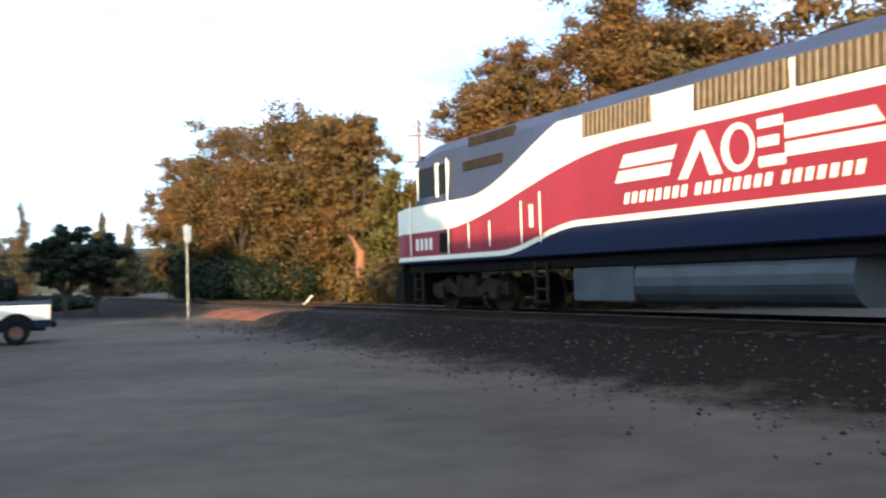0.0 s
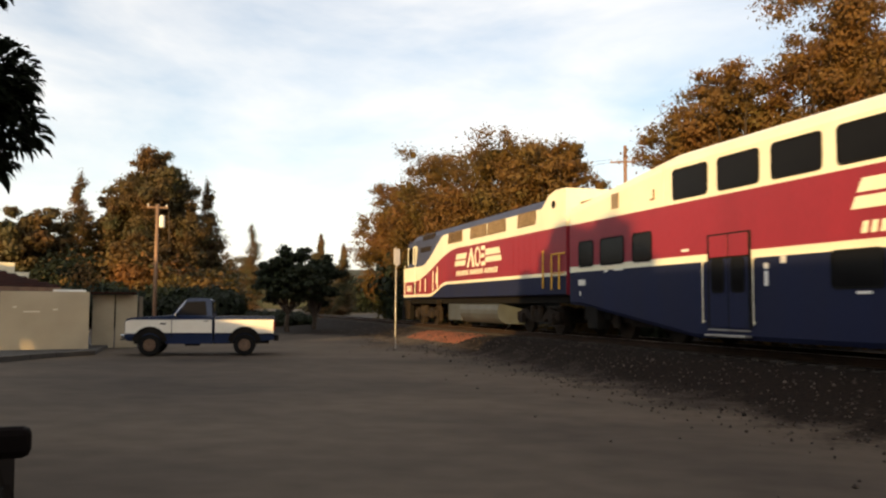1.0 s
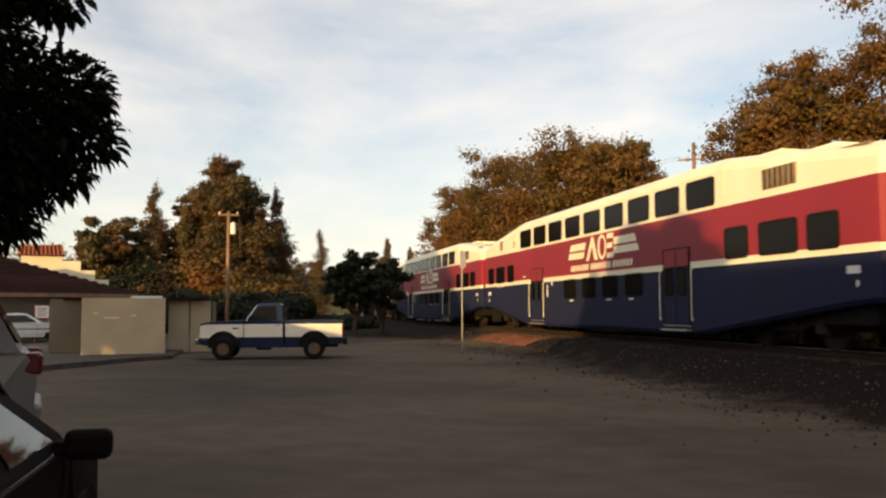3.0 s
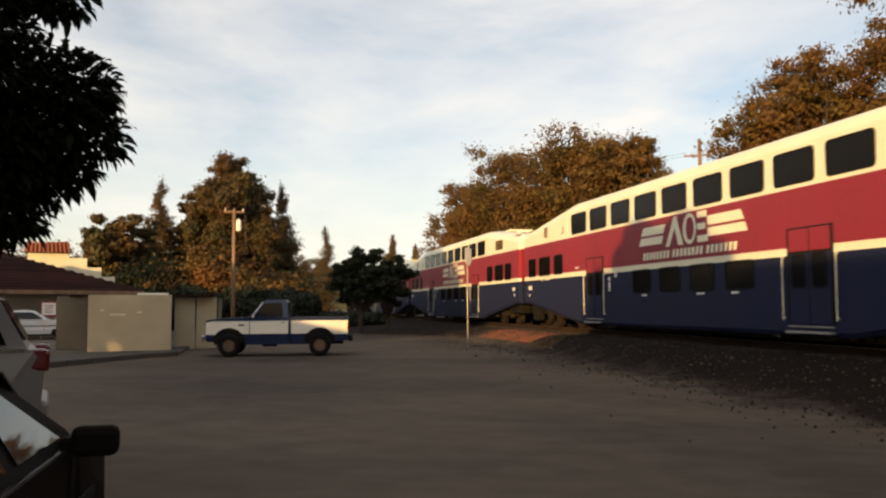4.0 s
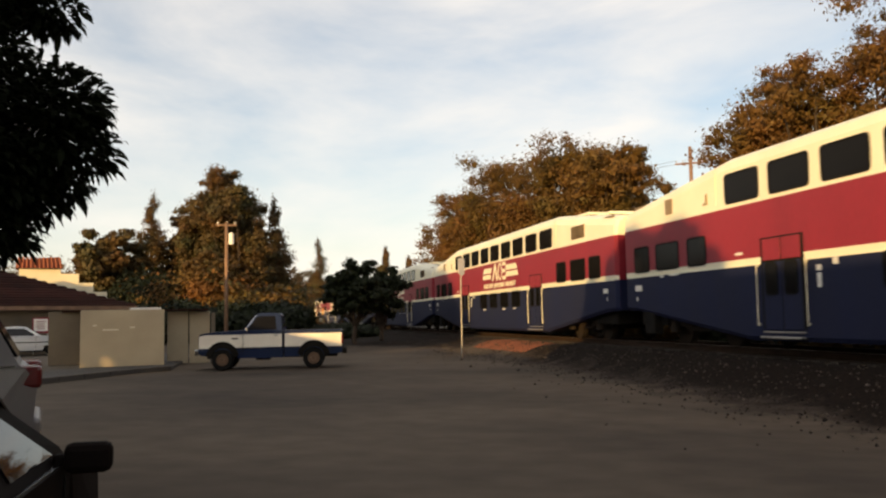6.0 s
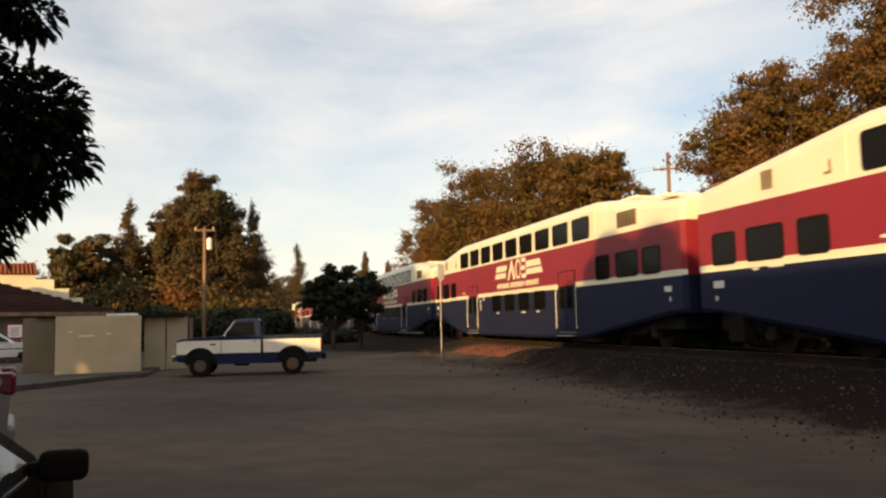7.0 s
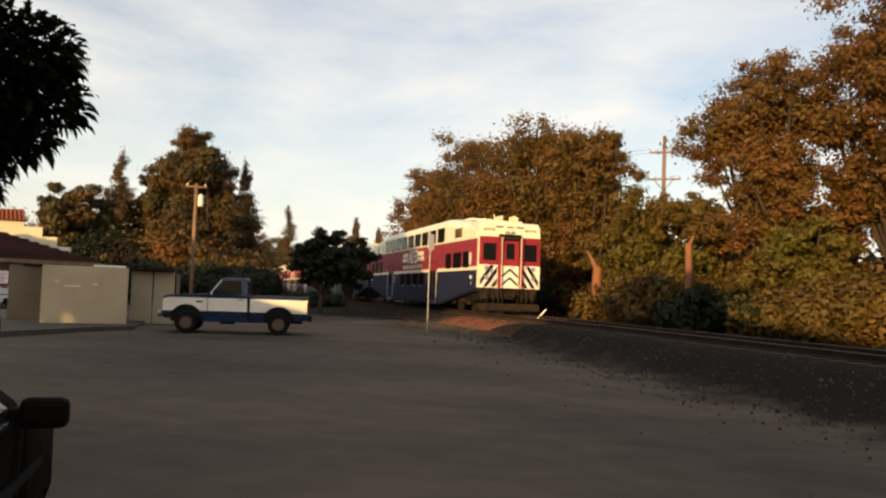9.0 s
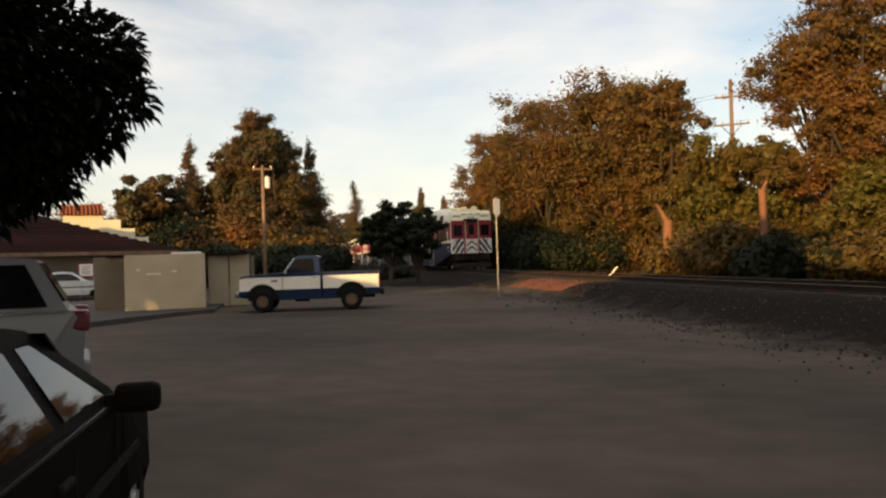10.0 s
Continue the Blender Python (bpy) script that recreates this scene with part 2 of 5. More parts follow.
def build_ground():
    sv = sorted({round(v, 2) for v in [-400, -200, -120, -80, -60] + [-50 + 0.9 * i for i in range(178)] + [120, 140, 170, 220, 300, 450, 700, 1200]})
    ov = sorted({round(v, 2) for v in [-700, -400, -250, -150, -100] + [-70 + 1.6 * i for i in range(33)] + [-18.5 + 0.42 * i for i in range(62)]
                 + [8.5, 10, 12, 15, 19, 24, 30, 40, 60, 100, 180, 350, 700]})
    verts, faces, idx = [], [], []
    for s in sv:
        for o in ov:
            p = U * s + N * (OFF + o)
            verts.append((p.x, p.y, ground_z(p.x, p.y)))
    k = len(ov)
    for i in range(len(sv) - 1):
        for j in range(k - 1):
            faces.append((i * k + j, (i + 1) * k + j, (i + 1) * k + j + 1, i * k + j + 1))
            s, o = (sv[i] + sv[i + 1]) / 2, (ov[j] + ov[j + 1]) / 2
            edge = -4.0 - 1.0 * max(0.0, min(1.0, (22 - s) / 14)) - 0.7 * noise.noise((s * 0.35, 1.3, 0.0)) - 0.5 * noise.noise((s * 1.7, o * 1.5, 2.0))
            if s > 27:
                edge += min(1.6, (s - 27) * 0.35)
            # Strip of the crossing that gets the sunlight through its ground colour.
            cross = 30.0 < s - .25 * o + .6 * noise.noise((s, o, 4.0)) < 37.0 and -2.9 + .5 * noise.noise((s * .8, o * .8, 9.0)) < o < 3.0
            idx.append(3 if cross else 1 if edge < o < 3.4 else (2 if o >= 3.4 else 0))
    me = bpy.data.meshes.new("ground")
    me.from_pydata(verts, [], faces)
    for m in (YARD, YARD, VERGE, SUNLIT_CROSSING):
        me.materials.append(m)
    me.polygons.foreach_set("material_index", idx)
    me.polygons.foreach_set("use_smooth", [True] * len(faces))
    me.validate()
    me.update()
    return tagged(new("ground", me), "brown dirt yard rising to a dark ballast bank", "ground", kind="structure")


# Orange evening sun on the crossing, put into the base colour.
SUNLIT_CROSSING = mat("red_clay", (0.25, 0.085, 0.045), 0.95, col2=(0.14, 0.055, 0.032), scale=0.7, fine=6, bump=0.3, amount=0.5, spec=0.08)


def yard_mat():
    """Dirt that passes unevenly into dark ballast towards the track. Part of the dark is shade put into the colour."""
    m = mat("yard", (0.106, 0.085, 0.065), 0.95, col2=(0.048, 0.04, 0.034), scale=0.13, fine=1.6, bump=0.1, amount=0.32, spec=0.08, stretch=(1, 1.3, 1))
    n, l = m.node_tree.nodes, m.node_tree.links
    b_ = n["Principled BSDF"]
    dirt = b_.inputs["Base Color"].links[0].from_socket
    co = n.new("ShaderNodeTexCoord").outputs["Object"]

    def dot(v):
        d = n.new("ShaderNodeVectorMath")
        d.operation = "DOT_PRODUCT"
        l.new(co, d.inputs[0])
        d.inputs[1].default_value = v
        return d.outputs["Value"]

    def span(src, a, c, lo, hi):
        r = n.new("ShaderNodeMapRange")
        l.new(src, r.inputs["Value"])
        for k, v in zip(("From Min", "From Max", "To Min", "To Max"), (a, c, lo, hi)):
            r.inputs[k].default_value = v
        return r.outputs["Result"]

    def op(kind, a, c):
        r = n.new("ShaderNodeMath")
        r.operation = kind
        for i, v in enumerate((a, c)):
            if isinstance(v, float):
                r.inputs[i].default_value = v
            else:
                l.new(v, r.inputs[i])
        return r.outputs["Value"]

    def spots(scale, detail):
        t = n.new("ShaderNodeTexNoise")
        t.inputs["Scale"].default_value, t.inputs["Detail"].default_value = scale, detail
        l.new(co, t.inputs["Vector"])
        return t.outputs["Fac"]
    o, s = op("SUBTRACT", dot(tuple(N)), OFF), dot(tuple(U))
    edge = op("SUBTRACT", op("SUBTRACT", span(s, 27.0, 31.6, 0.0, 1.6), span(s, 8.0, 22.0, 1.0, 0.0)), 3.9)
    # Dark zone widened past s 36, putting the shaded far bank into the colour.
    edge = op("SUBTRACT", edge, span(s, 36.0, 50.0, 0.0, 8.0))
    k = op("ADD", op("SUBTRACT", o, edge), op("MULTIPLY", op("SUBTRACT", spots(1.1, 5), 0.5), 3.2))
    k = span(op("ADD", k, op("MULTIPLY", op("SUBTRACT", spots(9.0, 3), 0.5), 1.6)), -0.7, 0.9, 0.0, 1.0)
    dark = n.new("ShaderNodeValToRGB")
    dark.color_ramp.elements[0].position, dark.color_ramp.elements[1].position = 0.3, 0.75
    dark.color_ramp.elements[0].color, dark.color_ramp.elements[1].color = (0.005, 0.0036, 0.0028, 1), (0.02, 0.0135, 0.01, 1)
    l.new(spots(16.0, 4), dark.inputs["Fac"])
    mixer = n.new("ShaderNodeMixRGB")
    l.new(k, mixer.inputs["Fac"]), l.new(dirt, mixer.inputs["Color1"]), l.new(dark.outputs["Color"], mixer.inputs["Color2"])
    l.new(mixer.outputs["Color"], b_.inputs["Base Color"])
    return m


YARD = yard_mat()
VERGE = mat("verge", (0.045, 0.03, 0.018), 0.95, col2=(0.026, 0.02, 0.012), scale=0.6, fine=8, bump=0.7, amount=0.6)
ground = build_ground()

TRACK_M = pose(OFF * N.x, OFF * N.y, 0, 0, 0, 90 + HEAD)      # local x along the track, y towards the yard


def build_track():
    tr = empty("railway_track", "single railway track with steel rails on ballast", "railway track", TRACK_M, kind="structure")
    prof = [(-.07, 0), (.07, 0), (.07, .02), (.012, .04), (.012, .115), (.037, .13), (.037, .165), (-.037, .165), (-.037, .13), (-.012, .115), (-.012, .04), (-.07, .02)]
    b = B()
    loft(b, [[(x, p, RAILZ - .165 + q) for p, q in prof] for x in (-200, 0, 200, 600)])
    rail = part("rail", b, RAIL, tr, m=pose(0, 0.7525, 0))
    again(rail, pose(0, -0.7525, 0), tr)
    b = B()
    loft(b, [[(x, p, q) for p, q in ((-.03, RAILZ - .01), (.03, RAILZ - .01), (.03, RAILZ + .004), (-.03, RAILZ + .004))] for x in (-200, 0, 200, 600)])
    head = part("rail_head", b, RAILTOP, tr, m=pose(0, 0.7525, 0))
    again(head, pose(0, -0.7525, 0), tr)
    b = B()
    box(b, (0, 0, 0), (.23, 2.6, .17), bev=.012)
    tie = part("tie", b, TIE, tr, m=pose(-30, 0, RAILZ - .25))
    rng = random.Random(4)
    for i in range(1, 230):
        again(tie, pose(-30 + .53 * i, rng.uniform(-.04, .04), RAILZ - .25 + rng.uniform(-.01, .01), 0, 0, rng.uniform(-1, 1)), tr)
    return tr


track = build_track()

# ------------------------------------------------------------------ train
SPEED, START = 21.98, 0.59                  # metres a second; rear end of the locomotive at the start
PITCH = 27.3


def emblem(parent, x0, zmid, w, y, side=1):
    """Plain cream shapes on the red band: striped bars on both sides of three shapes, a row of bars below."""

    def shape(name, pts, mats=CREAM):
        b = B()
        prism(b, [(x0 - side * px * w, zmid + pz * w) for px, pz in pts], 0, 0.006)
        return part(name, b, mats, parent, m=pose(0, y if side > 0 else -y - 0.006, 0))
    for a, c in ((-.5, -.205), (.19, .5)):
        if a < 0:
            shape("emblem_bar", [(a + .04, .062), (c - .01, .062), (c - .03, .018), (a + .015, .018)])
            shape("emblem_bar", [(a + .01, .006), (c - .035, .006), (c - .05, -.034), (a - .01, -.034)])
        else:
            shape("emblem_bar", [(a, .062), (c - .04, .062), (c - .015, .018), (a, .018)])
            shape("emblem_bar", [(a, .006), (c - .01, .006), (c + .01, -.034), (a, -.034)])
    # triangle with a notch, open ring, block with two slots
    shape("emblem_shape", [(-.215, -.055), (-.125, .09), (-.1, .09), (-.035, -.055), (-.085, -.055), (-.118, .035), (-.175, -.055)])
    b = B()
    n = 20
    ring = []
    for i in range(n + 1):
        a = radians(360 * i / n)
        t = .022 * (1 - .5 * abs(math.cos(a)) * (math.cos(a) > 0)) + .006
        ring.append((a, t))
    outer = [(.025 + .062 * math.cos(a), .017 + .075 * math.sin(a)) for a, t in ring]
    inner = [(.025 + (.062 - t) * math.cos(a), .017 + (.075 - t * .7) * math.sin(a)) for a, t in ring]
    loops = []
    for (ox, oz), (ix, iz) in zip(outer[:n], inner[:n]):
        loops.append([b.verts.new((x0 - side * px * w, yy, zmid + pz * w)) for px, pz, yy in ((ox, oz, 0), (ox, oz, .006), (ix, iz, .006), (ix, iz, 0))])
    for i in range(n):
        for j in range(4):
            b.faces.new((loops[i][j], loops[i][(j + 1) % 4], loops[(i + 1) % n][(j + 1) % 4], loops[(i + 1) % n][j]))
    part("emblem_shape", b, CREAM, parent, m=pose(0, y if side > 0 else -y - 0.006, 0))
    for z0, z1, e in ((.06, .09, .185), (.004, .034, .17), (-.055, -.024, .19)):
        shape("emblem_shape", [(.098, z1), (e, z1), (e, z0), (.098, z0)])
    # a row of leaning bars, one a letter, in three groups
    b = B()
    x = -.47
    for cnt in (8, 8, 7):
        for i in range(cnt):
            wd = .029
            pts = [(x, -.112), (x + .009, -.074), (x + .009 + wd * .8, -.074), (x + wd * .8, -.112)]
            prism(b, [(x0 - side * px * w, zmid + pz * w) for px, pz in pts], 0, 0.006)
            x += wd + .0085
        x += .021
    tagged(part("emblem_lettering", b, CREAM, parent, m=pose(0, y if side > 0 else -y - 0.006, 0)), kind="stuff")


def window_mesh(w, h, r=.09):
    b = B()
    prism(b, rounded(w, h, r), -.02, .008)
    return mesh_of(b, "window", [GLASS])


def gasket_mesh(w, h, r=.11):
    b = B()
    o, i = rounded(w + .09, h + .09, r), rounded(w, h, r - .03)
    k = len(o)
    for j in range(k):
        prism(b, [o[j], o[(j + 1) % k], i[(j + 1) % k], i[j]], -.02, .016)
    return mesh_of(b, "gasket", [RUBBER])


WIN = {}


def add_window(parent, x, z, w, h, side, y=1.5, name="window"):
    key = (w, h)
    if key not in WIN:
        WIN[key] = window_mesh(w, h), gasket_mesh(w, h)
    m = pose(x, side * y, z, 0, 0, 0 if side > 0 else 180)
    g = part(name, WIN[key][0], None, parent, m=m)
    part("gasket", WIN[key][1], None, g)
    return g


ROOF_HI, ROOF_LO, LH = 4.68, 4.05, 13.35
RAMP = 5.6


def roof_at(x):
    k = max(0.0, min(1.0, (LH - abs(x)) / RAMP))
    return ROOF_LO + (ROOF_HI - ROOF_LO) * k


def floor_at(x):
    a = abs(x)
    k = max(0.0, min(1.0, (a - 6.9) / 5.9))
    return 0.22 + 0.76 * k


def coach_ring(x, inset=0.0):
    zr, zf, w = roof_at(x) - inset * .4, floor_at(x), 1.5 - inset
    side = [(w - .06, zf), (w, zf + .1), (w, 1.95), (w, 2.09), (w, 3.38), (w - .02, zr - .36), (w - .1, zr - .16), (w - .3, zr - .05), (w - .8, zr)]
    ring = [(x, y, z) for y, z in side] + [(x, -y, z) for y, z in side[::-1]]
    return ring


def wheelset(parent, x, r=.46, base=(0, 0, 0)):
    b = B()
    for s in (1, -1):
        cyl(b, (x, s * .68, r), (x, s * .82, r), r, n=24)
        cyl(b, (x, s * .66, r), (x, s * .7, r), r + .03, n=24)
    cyl(b, (x, -.7, r), (x, .7, r), .09, n=10)
    return part("wheelset", b, BOGIE, parent)


def bogie(parent, x):
    b = B()
    for s in (1, -1):
        prism(b, [(x - 1.75, .42), (x - 1.75, .72), (x - .9, .86), (x - .5, .62), (x + .5, .62), (x + .9, .86), (x + 1.75, .72), (x + 1.75, .42), (x + .8, .5), (x + .5, .38), (x - .5, .38), (x - .8, .5)],
              s * 1.0 - .07, s * 1.0 + .07)
        for dx in (-1.25, 1.25):
            box(b, (x + dx, s * 1.1, .5), (.36, .16, .36), bev=.04)
        for dx in (-.3, .3):
            cyl(b, (x + dx, s * 1.05, .5), (x + dx, s * 1.05, .95), .13, n=12)
    box(b, (x, 0, .7), (.7, 2.2, .3), bev=.05)
    bg_ = part("bogie", b, BOGIE, parent)
    wheelset(bg_, x - 1.25)
    wheelset(bg_, x + 1.25)
    return bg_


def build_coach(name, label):
    c = empty(name, label, "train car", group="cars of the train")
    xs = [-LH, -LH + .12, -12.5, -11.0, -9.2, -8.4, -7.75, -7.5, -7.2, -6.9, -3, 0, 3, 6.9, 7.2, 7.5, 7.75, 8.4, 9.2, 11.0, 12.5, LH - .12, LH]
    rings = [coach_ring(x, .1 if abs(x) == LH else 0) for x in xs]
    b = B()
    loft(b, rings, lambda i, j: {0: 0, 1: 0, 2: 1, 3: 2, 4: 1, 5: 1, 6: 1, 7: 1, 8: 1, 9: 1, 10: 1, 11: 1, 12: 1, 13: 2, 14: 1, 15: 0, 16: 0, 17: 0}[j], caps=(2, 2))
    part("body", b, [BLUE, CREAM, RED], c, "cream, crimson and navy painted car body")
    # cream top and navy foot of the end walls
    for e in (1, -1):
        for lo, hi, mt in ((3.37, 9, CREAM), (0, 2.0, BLUE)):
            pts = [(y, min(z, 1.95) if mt is BLUE else z) for _, y, z in coach_ring(e * LH, .1) if lo <= z <= hi]
            b = B()
            if mt is BLUE:
                pts = pts[:3] + pts[-3:]
            va = [b.verts.new((e * (LH + .004), y, z)) for y, z in pts]
            vb = [b.verts.new((e * (LH - .02), y * .99, z)) for y, z in pts]
            b.faces.new(va), b.faces.new(vb[::-1])
            for i in range(len(pts)):
                b.faces.new((va[i], va[(i + 1) % len(pts)], vb[(i + 1) % len(pts)], vb[i]))
            part("end_panel", b, mt, c)
    # panel seams
    for side in (1, -1):
        b = B()
        for x in (-8.1, 8.1):
            box(b, (x, side * 1.5, 3.95), (.05, .02, .9))
        box(b, (0, side * 1.502, 2.095), (26.4, .012, .02))
        box(b, (0, side * 1.502, 1.945), (26.4, .012, .02))
        part("trim_strip", b, CREAM, c)
        for i in range(9):
            add_window(c, 7.0 - 1.75 * i, 3.84, 1.3, .66, side, 1.493)
        for x, w in ((12.18, .85), (10.66, 1.22), (9.1, .85), (-11.66, .9), (-10.18, 1.3), (-8.58, .9)):
            add_window(c, x, 2.45, w, .68, side)
        for i in range(4):
            add_window(c, 2.05 - 1.72 * i, 1.6, 1.12, .62, side)
        for x in (5.6, -5.7):
            b = B()
            box(b, (x, side * 1.49, 1.5), (1.5, .05, 2.06), bev=.02)
            d = part("door_frame", b, UNDER, c)
            for k in (-.34, .34):
                b = B()
                box(b, (x + k, side * 1.512, 1.22), (.64, .03, 1.5), bev=.012)
                leaf = part("door_leaf", b, BLUE, d)
                b = B()
                box(b, (x + k, side * 1.512, 2.25), (.64, .03, .48), bev=.012)
                part("door_top", b, RED, d)
                add_window(leaf, x + k, 1.6, .36, .66, side, 1.535, "door_window")
            b = B()
            box(b, (x, side * 1.5, .3), (1.4, .3, .05), bev=.01)
            box(b, (x, side * 1.5, .42), (1.4, .1, .03))
            part("step", b, STEEL, c)
            for k in (-.86, .86):
                b = B()
                cyl(b, (x + k, side * 1.56, .55), (x + k, side * 1.56, 1.95), .014, n=6)
                for z in (.6, 1.9):
                    cyl(b, (x + k, side * 1.49, z), (x + k, side * 1.56, z), .012, n=6)
                part("grab_rail", b, CREAM, c)
        # small white notices and hatches
        for x, z, w, h in ((4.4, 1.75, .14, .12), (4.4, 1.5, .12, .3), (1.9, 1.18, .34, .05), (-1.3, 1.18, .4, .05), (-2.9, 1.18, .3, .05), (3.9, 1.86, .16, .14), (12.45, 1.62, .42, .17), (-12.5, 1.62, .36, .15), (12.55, 1.3, .08, .12), (-12.6, 1.35, .05, .12), (10.3, 1.92, .5, .05), (11.0, 1.9, .2, .05), (7.2, 2.24, .3, .06)):
            b = B()
            box(b, (x, side * 1.503, z), (w, .012, h))
            part("notice_plate", b, WHITE, c)
        b = B()
        box(b, (-10.28, side * 1.49, 3.78), (1.2, .05, .46), bev=.01)
        v = part("vent", b, GRILLE, c)
        b = B()
        for i in range(6):
            box(b, (-10.76 + .19 * i, side * 1.52, 3.78), (.03, .03, .44))
        part("vent_slats", b, UNDER, v)
        b = B()
        box(b, (10.47, side * 1.48, 3.8), (.38, .06, .42), bev=.01)
        part("vent", b, GRILLE, c)
        emblem(c, -.68, 2.83, 5.55, 1.503, side)
        b = B()
        cyl(b, (8.5, side * 1.52, 3.62), (8.5, side * 1.52, 3.86), .025, n=6)
        box(b, (8.58, side * 1.51, 3.62), (.2, .03, .05), bev=.01)
        part("roof_hook", b, GRILLE, c)
        for x in (12.3, -12.3):
            b = B()
            box(b, (x, side * 1.3, roof_at(x) - .12), (1.1, .1, .05), bev=.01)
            part("rain_strip", b, GRILLE, c)
    for x, y, z, sx, sy, sz, nm in ((-12.0, 0, .78, 1.6, 2.5, .5, "underframe"), (12.0, 0, .78, 1.6, 2.5, .5, "underframe"), (11.9, 1.32, .62, .6, .3, .7, "equipment_box"),
                                    (-6.95, 0, .6, .6, 2.5, .45, "underframe"), (6.95, 0, .6, .6, 2.5, .45, "underframe"), (-9.4, 0, 1.0, 3.4, 1.9, .3, "underframe"), (9.4, 0, 1.0, 3.4, 1.9, .3, "underframe")):
        b = B()
        box(b, (x, y, z), (sx, sy, sz), bev=.04)
        part(nm, b, UNDER, c)
    for x in (-9.8, 9.8):
        bogie(c, x)
    for s in (1, -1):
        b = B()
        box(b, (s * (LH + .1), 0, 2.45), (.3, 1.1, 2.3), bev=.04)
        part("gangway", b, RUBBER, c)
        b = B()
        cyl(b, (s * (LH - .1), 0, .85), (s * (LH + .28), 0, .85), .11, n=10)
        part("coupler", b, BOGIE, c)
    for x in (-10.5, -8.6, 9.2, 11.2):
        b = B()
        box(b, (x, 0, roof_at(x) + .03), (1.1, 1.2, .1), bev=.03)
        part("roof_unit", b, CREAM, c)
    return c


def add_cab(c):
    """The driving end of the last car: striped front, doorway, windows, lamps, horns."""
    x = -LH
    b = B()
    prism(b, [(x + .06, 1.15), (x - .22, 1.15), (x - .22, 2.5), (x - .2, 3.5), (x - .1, 3.95), (x + .15, 4.14), (x + .6, 4.2), (x + .6, 1.15)], -1.46, 1.46)
    front = part("cab_front", b, CREAM, c)
    fx = x - .225
    b = B()
    box(b, (fx, 0, 2.83), (.02, 2.92, 1.28))
    part("cab_red_panel", b, RED, front)
    for y, w in ((.98, .62), (-.98, .62)):
        b = B()
        box(b, (fx - .012, y, 2.76), (.03, w, .8), bev=.01)
        wf = part("cab_window", b, GLASS, front)
        b = B()
        for dz in (-.42, .42):
            box(b, (fx - .02, y, 2.78 + dz), (.04, w + .1, .06))
        for dy in (-w / 2 - .03, w / 2 + .03):
            box(b, (fx - .02, y + dy, 2.78), (.04, .06, .88))
        part("window_frame", b, RED, wf)
    b = B()
    box(b, (fx - .02, 0, 2.3), (.05, .84, 2.0), bev=.01)
    d = part("end_door", b, RED, front, "crimson end door with a striped foot")
    b = B()
    box(b, (fx - .05, 0, 2.82), (.02, .4, .72), bev=.01)
    part("door_window", b, GLASS, d)
    b = B()
    for y in (-.52, .52):
        box(b, (fx - .1, y, 2.3), (.26, .1, 2.35), bev=.015)
    part("door_post", b, RED, front)
    b = B()
    for y in (-.46, .46):
        box(b, (fx - .235, y, 2.3), (.02, .03, 2.3), bev=.004)
    part("post_edge", b, CREAM, front)
    b = B()
    box(b, (fx - .1, 0, 3.4), (.24, 1.14, .12), bev=.015)
    box(b, (fx - .14, 0, 1.1), (.34, 1.14, .08), bev=.015)
    part("door_lintel", b, BOGIE, front)
    b = B()
    for y, w in ((-.5, .36), (0, .3), (.5, .36)):
        box(b, (x - .13, y, 3.93), (.06, w, .05), bev=.008)
    part("emblem_bar", b, UNDER, front)
    # chevron stripes
    b = B()
    box(b, (fx - .004, 0, 1.68), (.03, 2.92, 1.02))
    part("stripe_panel", b, WHITE, front)
    for y0, dirn in ((1.0, 1), (-1.0, -1)):
        for k in range(3):
            b = B()
            o = -.62 + .36 * k
            pts = [(o, -.49), (o + .19, -.49), (o + .87, .49), (o + .68, .49)]
            cut = []
            for (p0, q0), (p1, q1) in zip(pts, pts[1:] + pts[:1]):
                cut.append((p0, q0))
            pts = [(max(-.4, min(.4, p)), max(-.49, min(.49, q + (max(-.4, min(.4, p)) - p) * .98 / .68))) for p, q in cut]
            vs0 = [b.verts.new((fx - .024, y0 - dirn * p, 1.68 + q)) for p, q in pts]
            vs1 = [b.verts.new((fx - .012, y0 - dirn * p, 1.68 + q)) for p, q in pts]
            b.faces.new(vs0), b.faces.new(vs1[::-1])
            for i in range(4):
                b.faces.new((vs0[i], vs0[(i + 1) % 4], vs1[(i + 1) % 4], vs1[i]))
            part("chevron_stripe", b, BLUE, front)
    for k in range(2):
        for dirn in (1, -1):
            b = B()
            z = 1.36 + .38 * k
            pts = [(0, z + .2), (.38, z - .12), (.38, z + .0), (0, z + .32)]
            vs0 = [b.verts.new((fx - .068, dirn * p, q)) for p, q in pts]
            vs1 = [b.verts.new((fx - .054, dirn * p, q)) for p, q in pts]
            b.faces.new(vs0), b.faces.new(vs1[::-1])
            for i in range(4):
                b.faces.new((vs0[i], vs0[(i + 1) % 4], vs1[(i + 1) % 4], vs1[i]))
            part("chevron_stripe", b, BLUE, front)
    b = B()
    box(b, (fx - .03, 0, 1.66), (.05, .84, 1.0))
    part("stripe_panel", b, WHITE, front)
    for y in (1.12, -1.12):
        for z in (2.05, 1.62):
            b = B()
            cyl(b, (fx - .07, y, z), (fx + .02, y, z), .1, n=14)
            part("marker_lamp", b, STEEL, front)
    b = B()
    for y in (-.13, .13):
        cyl(b, (x - .24, y, 3.66), (x + .05, y, 3.66), .1, n=14)
    part("headlight", b, STEEL, front, "round twin headlights")
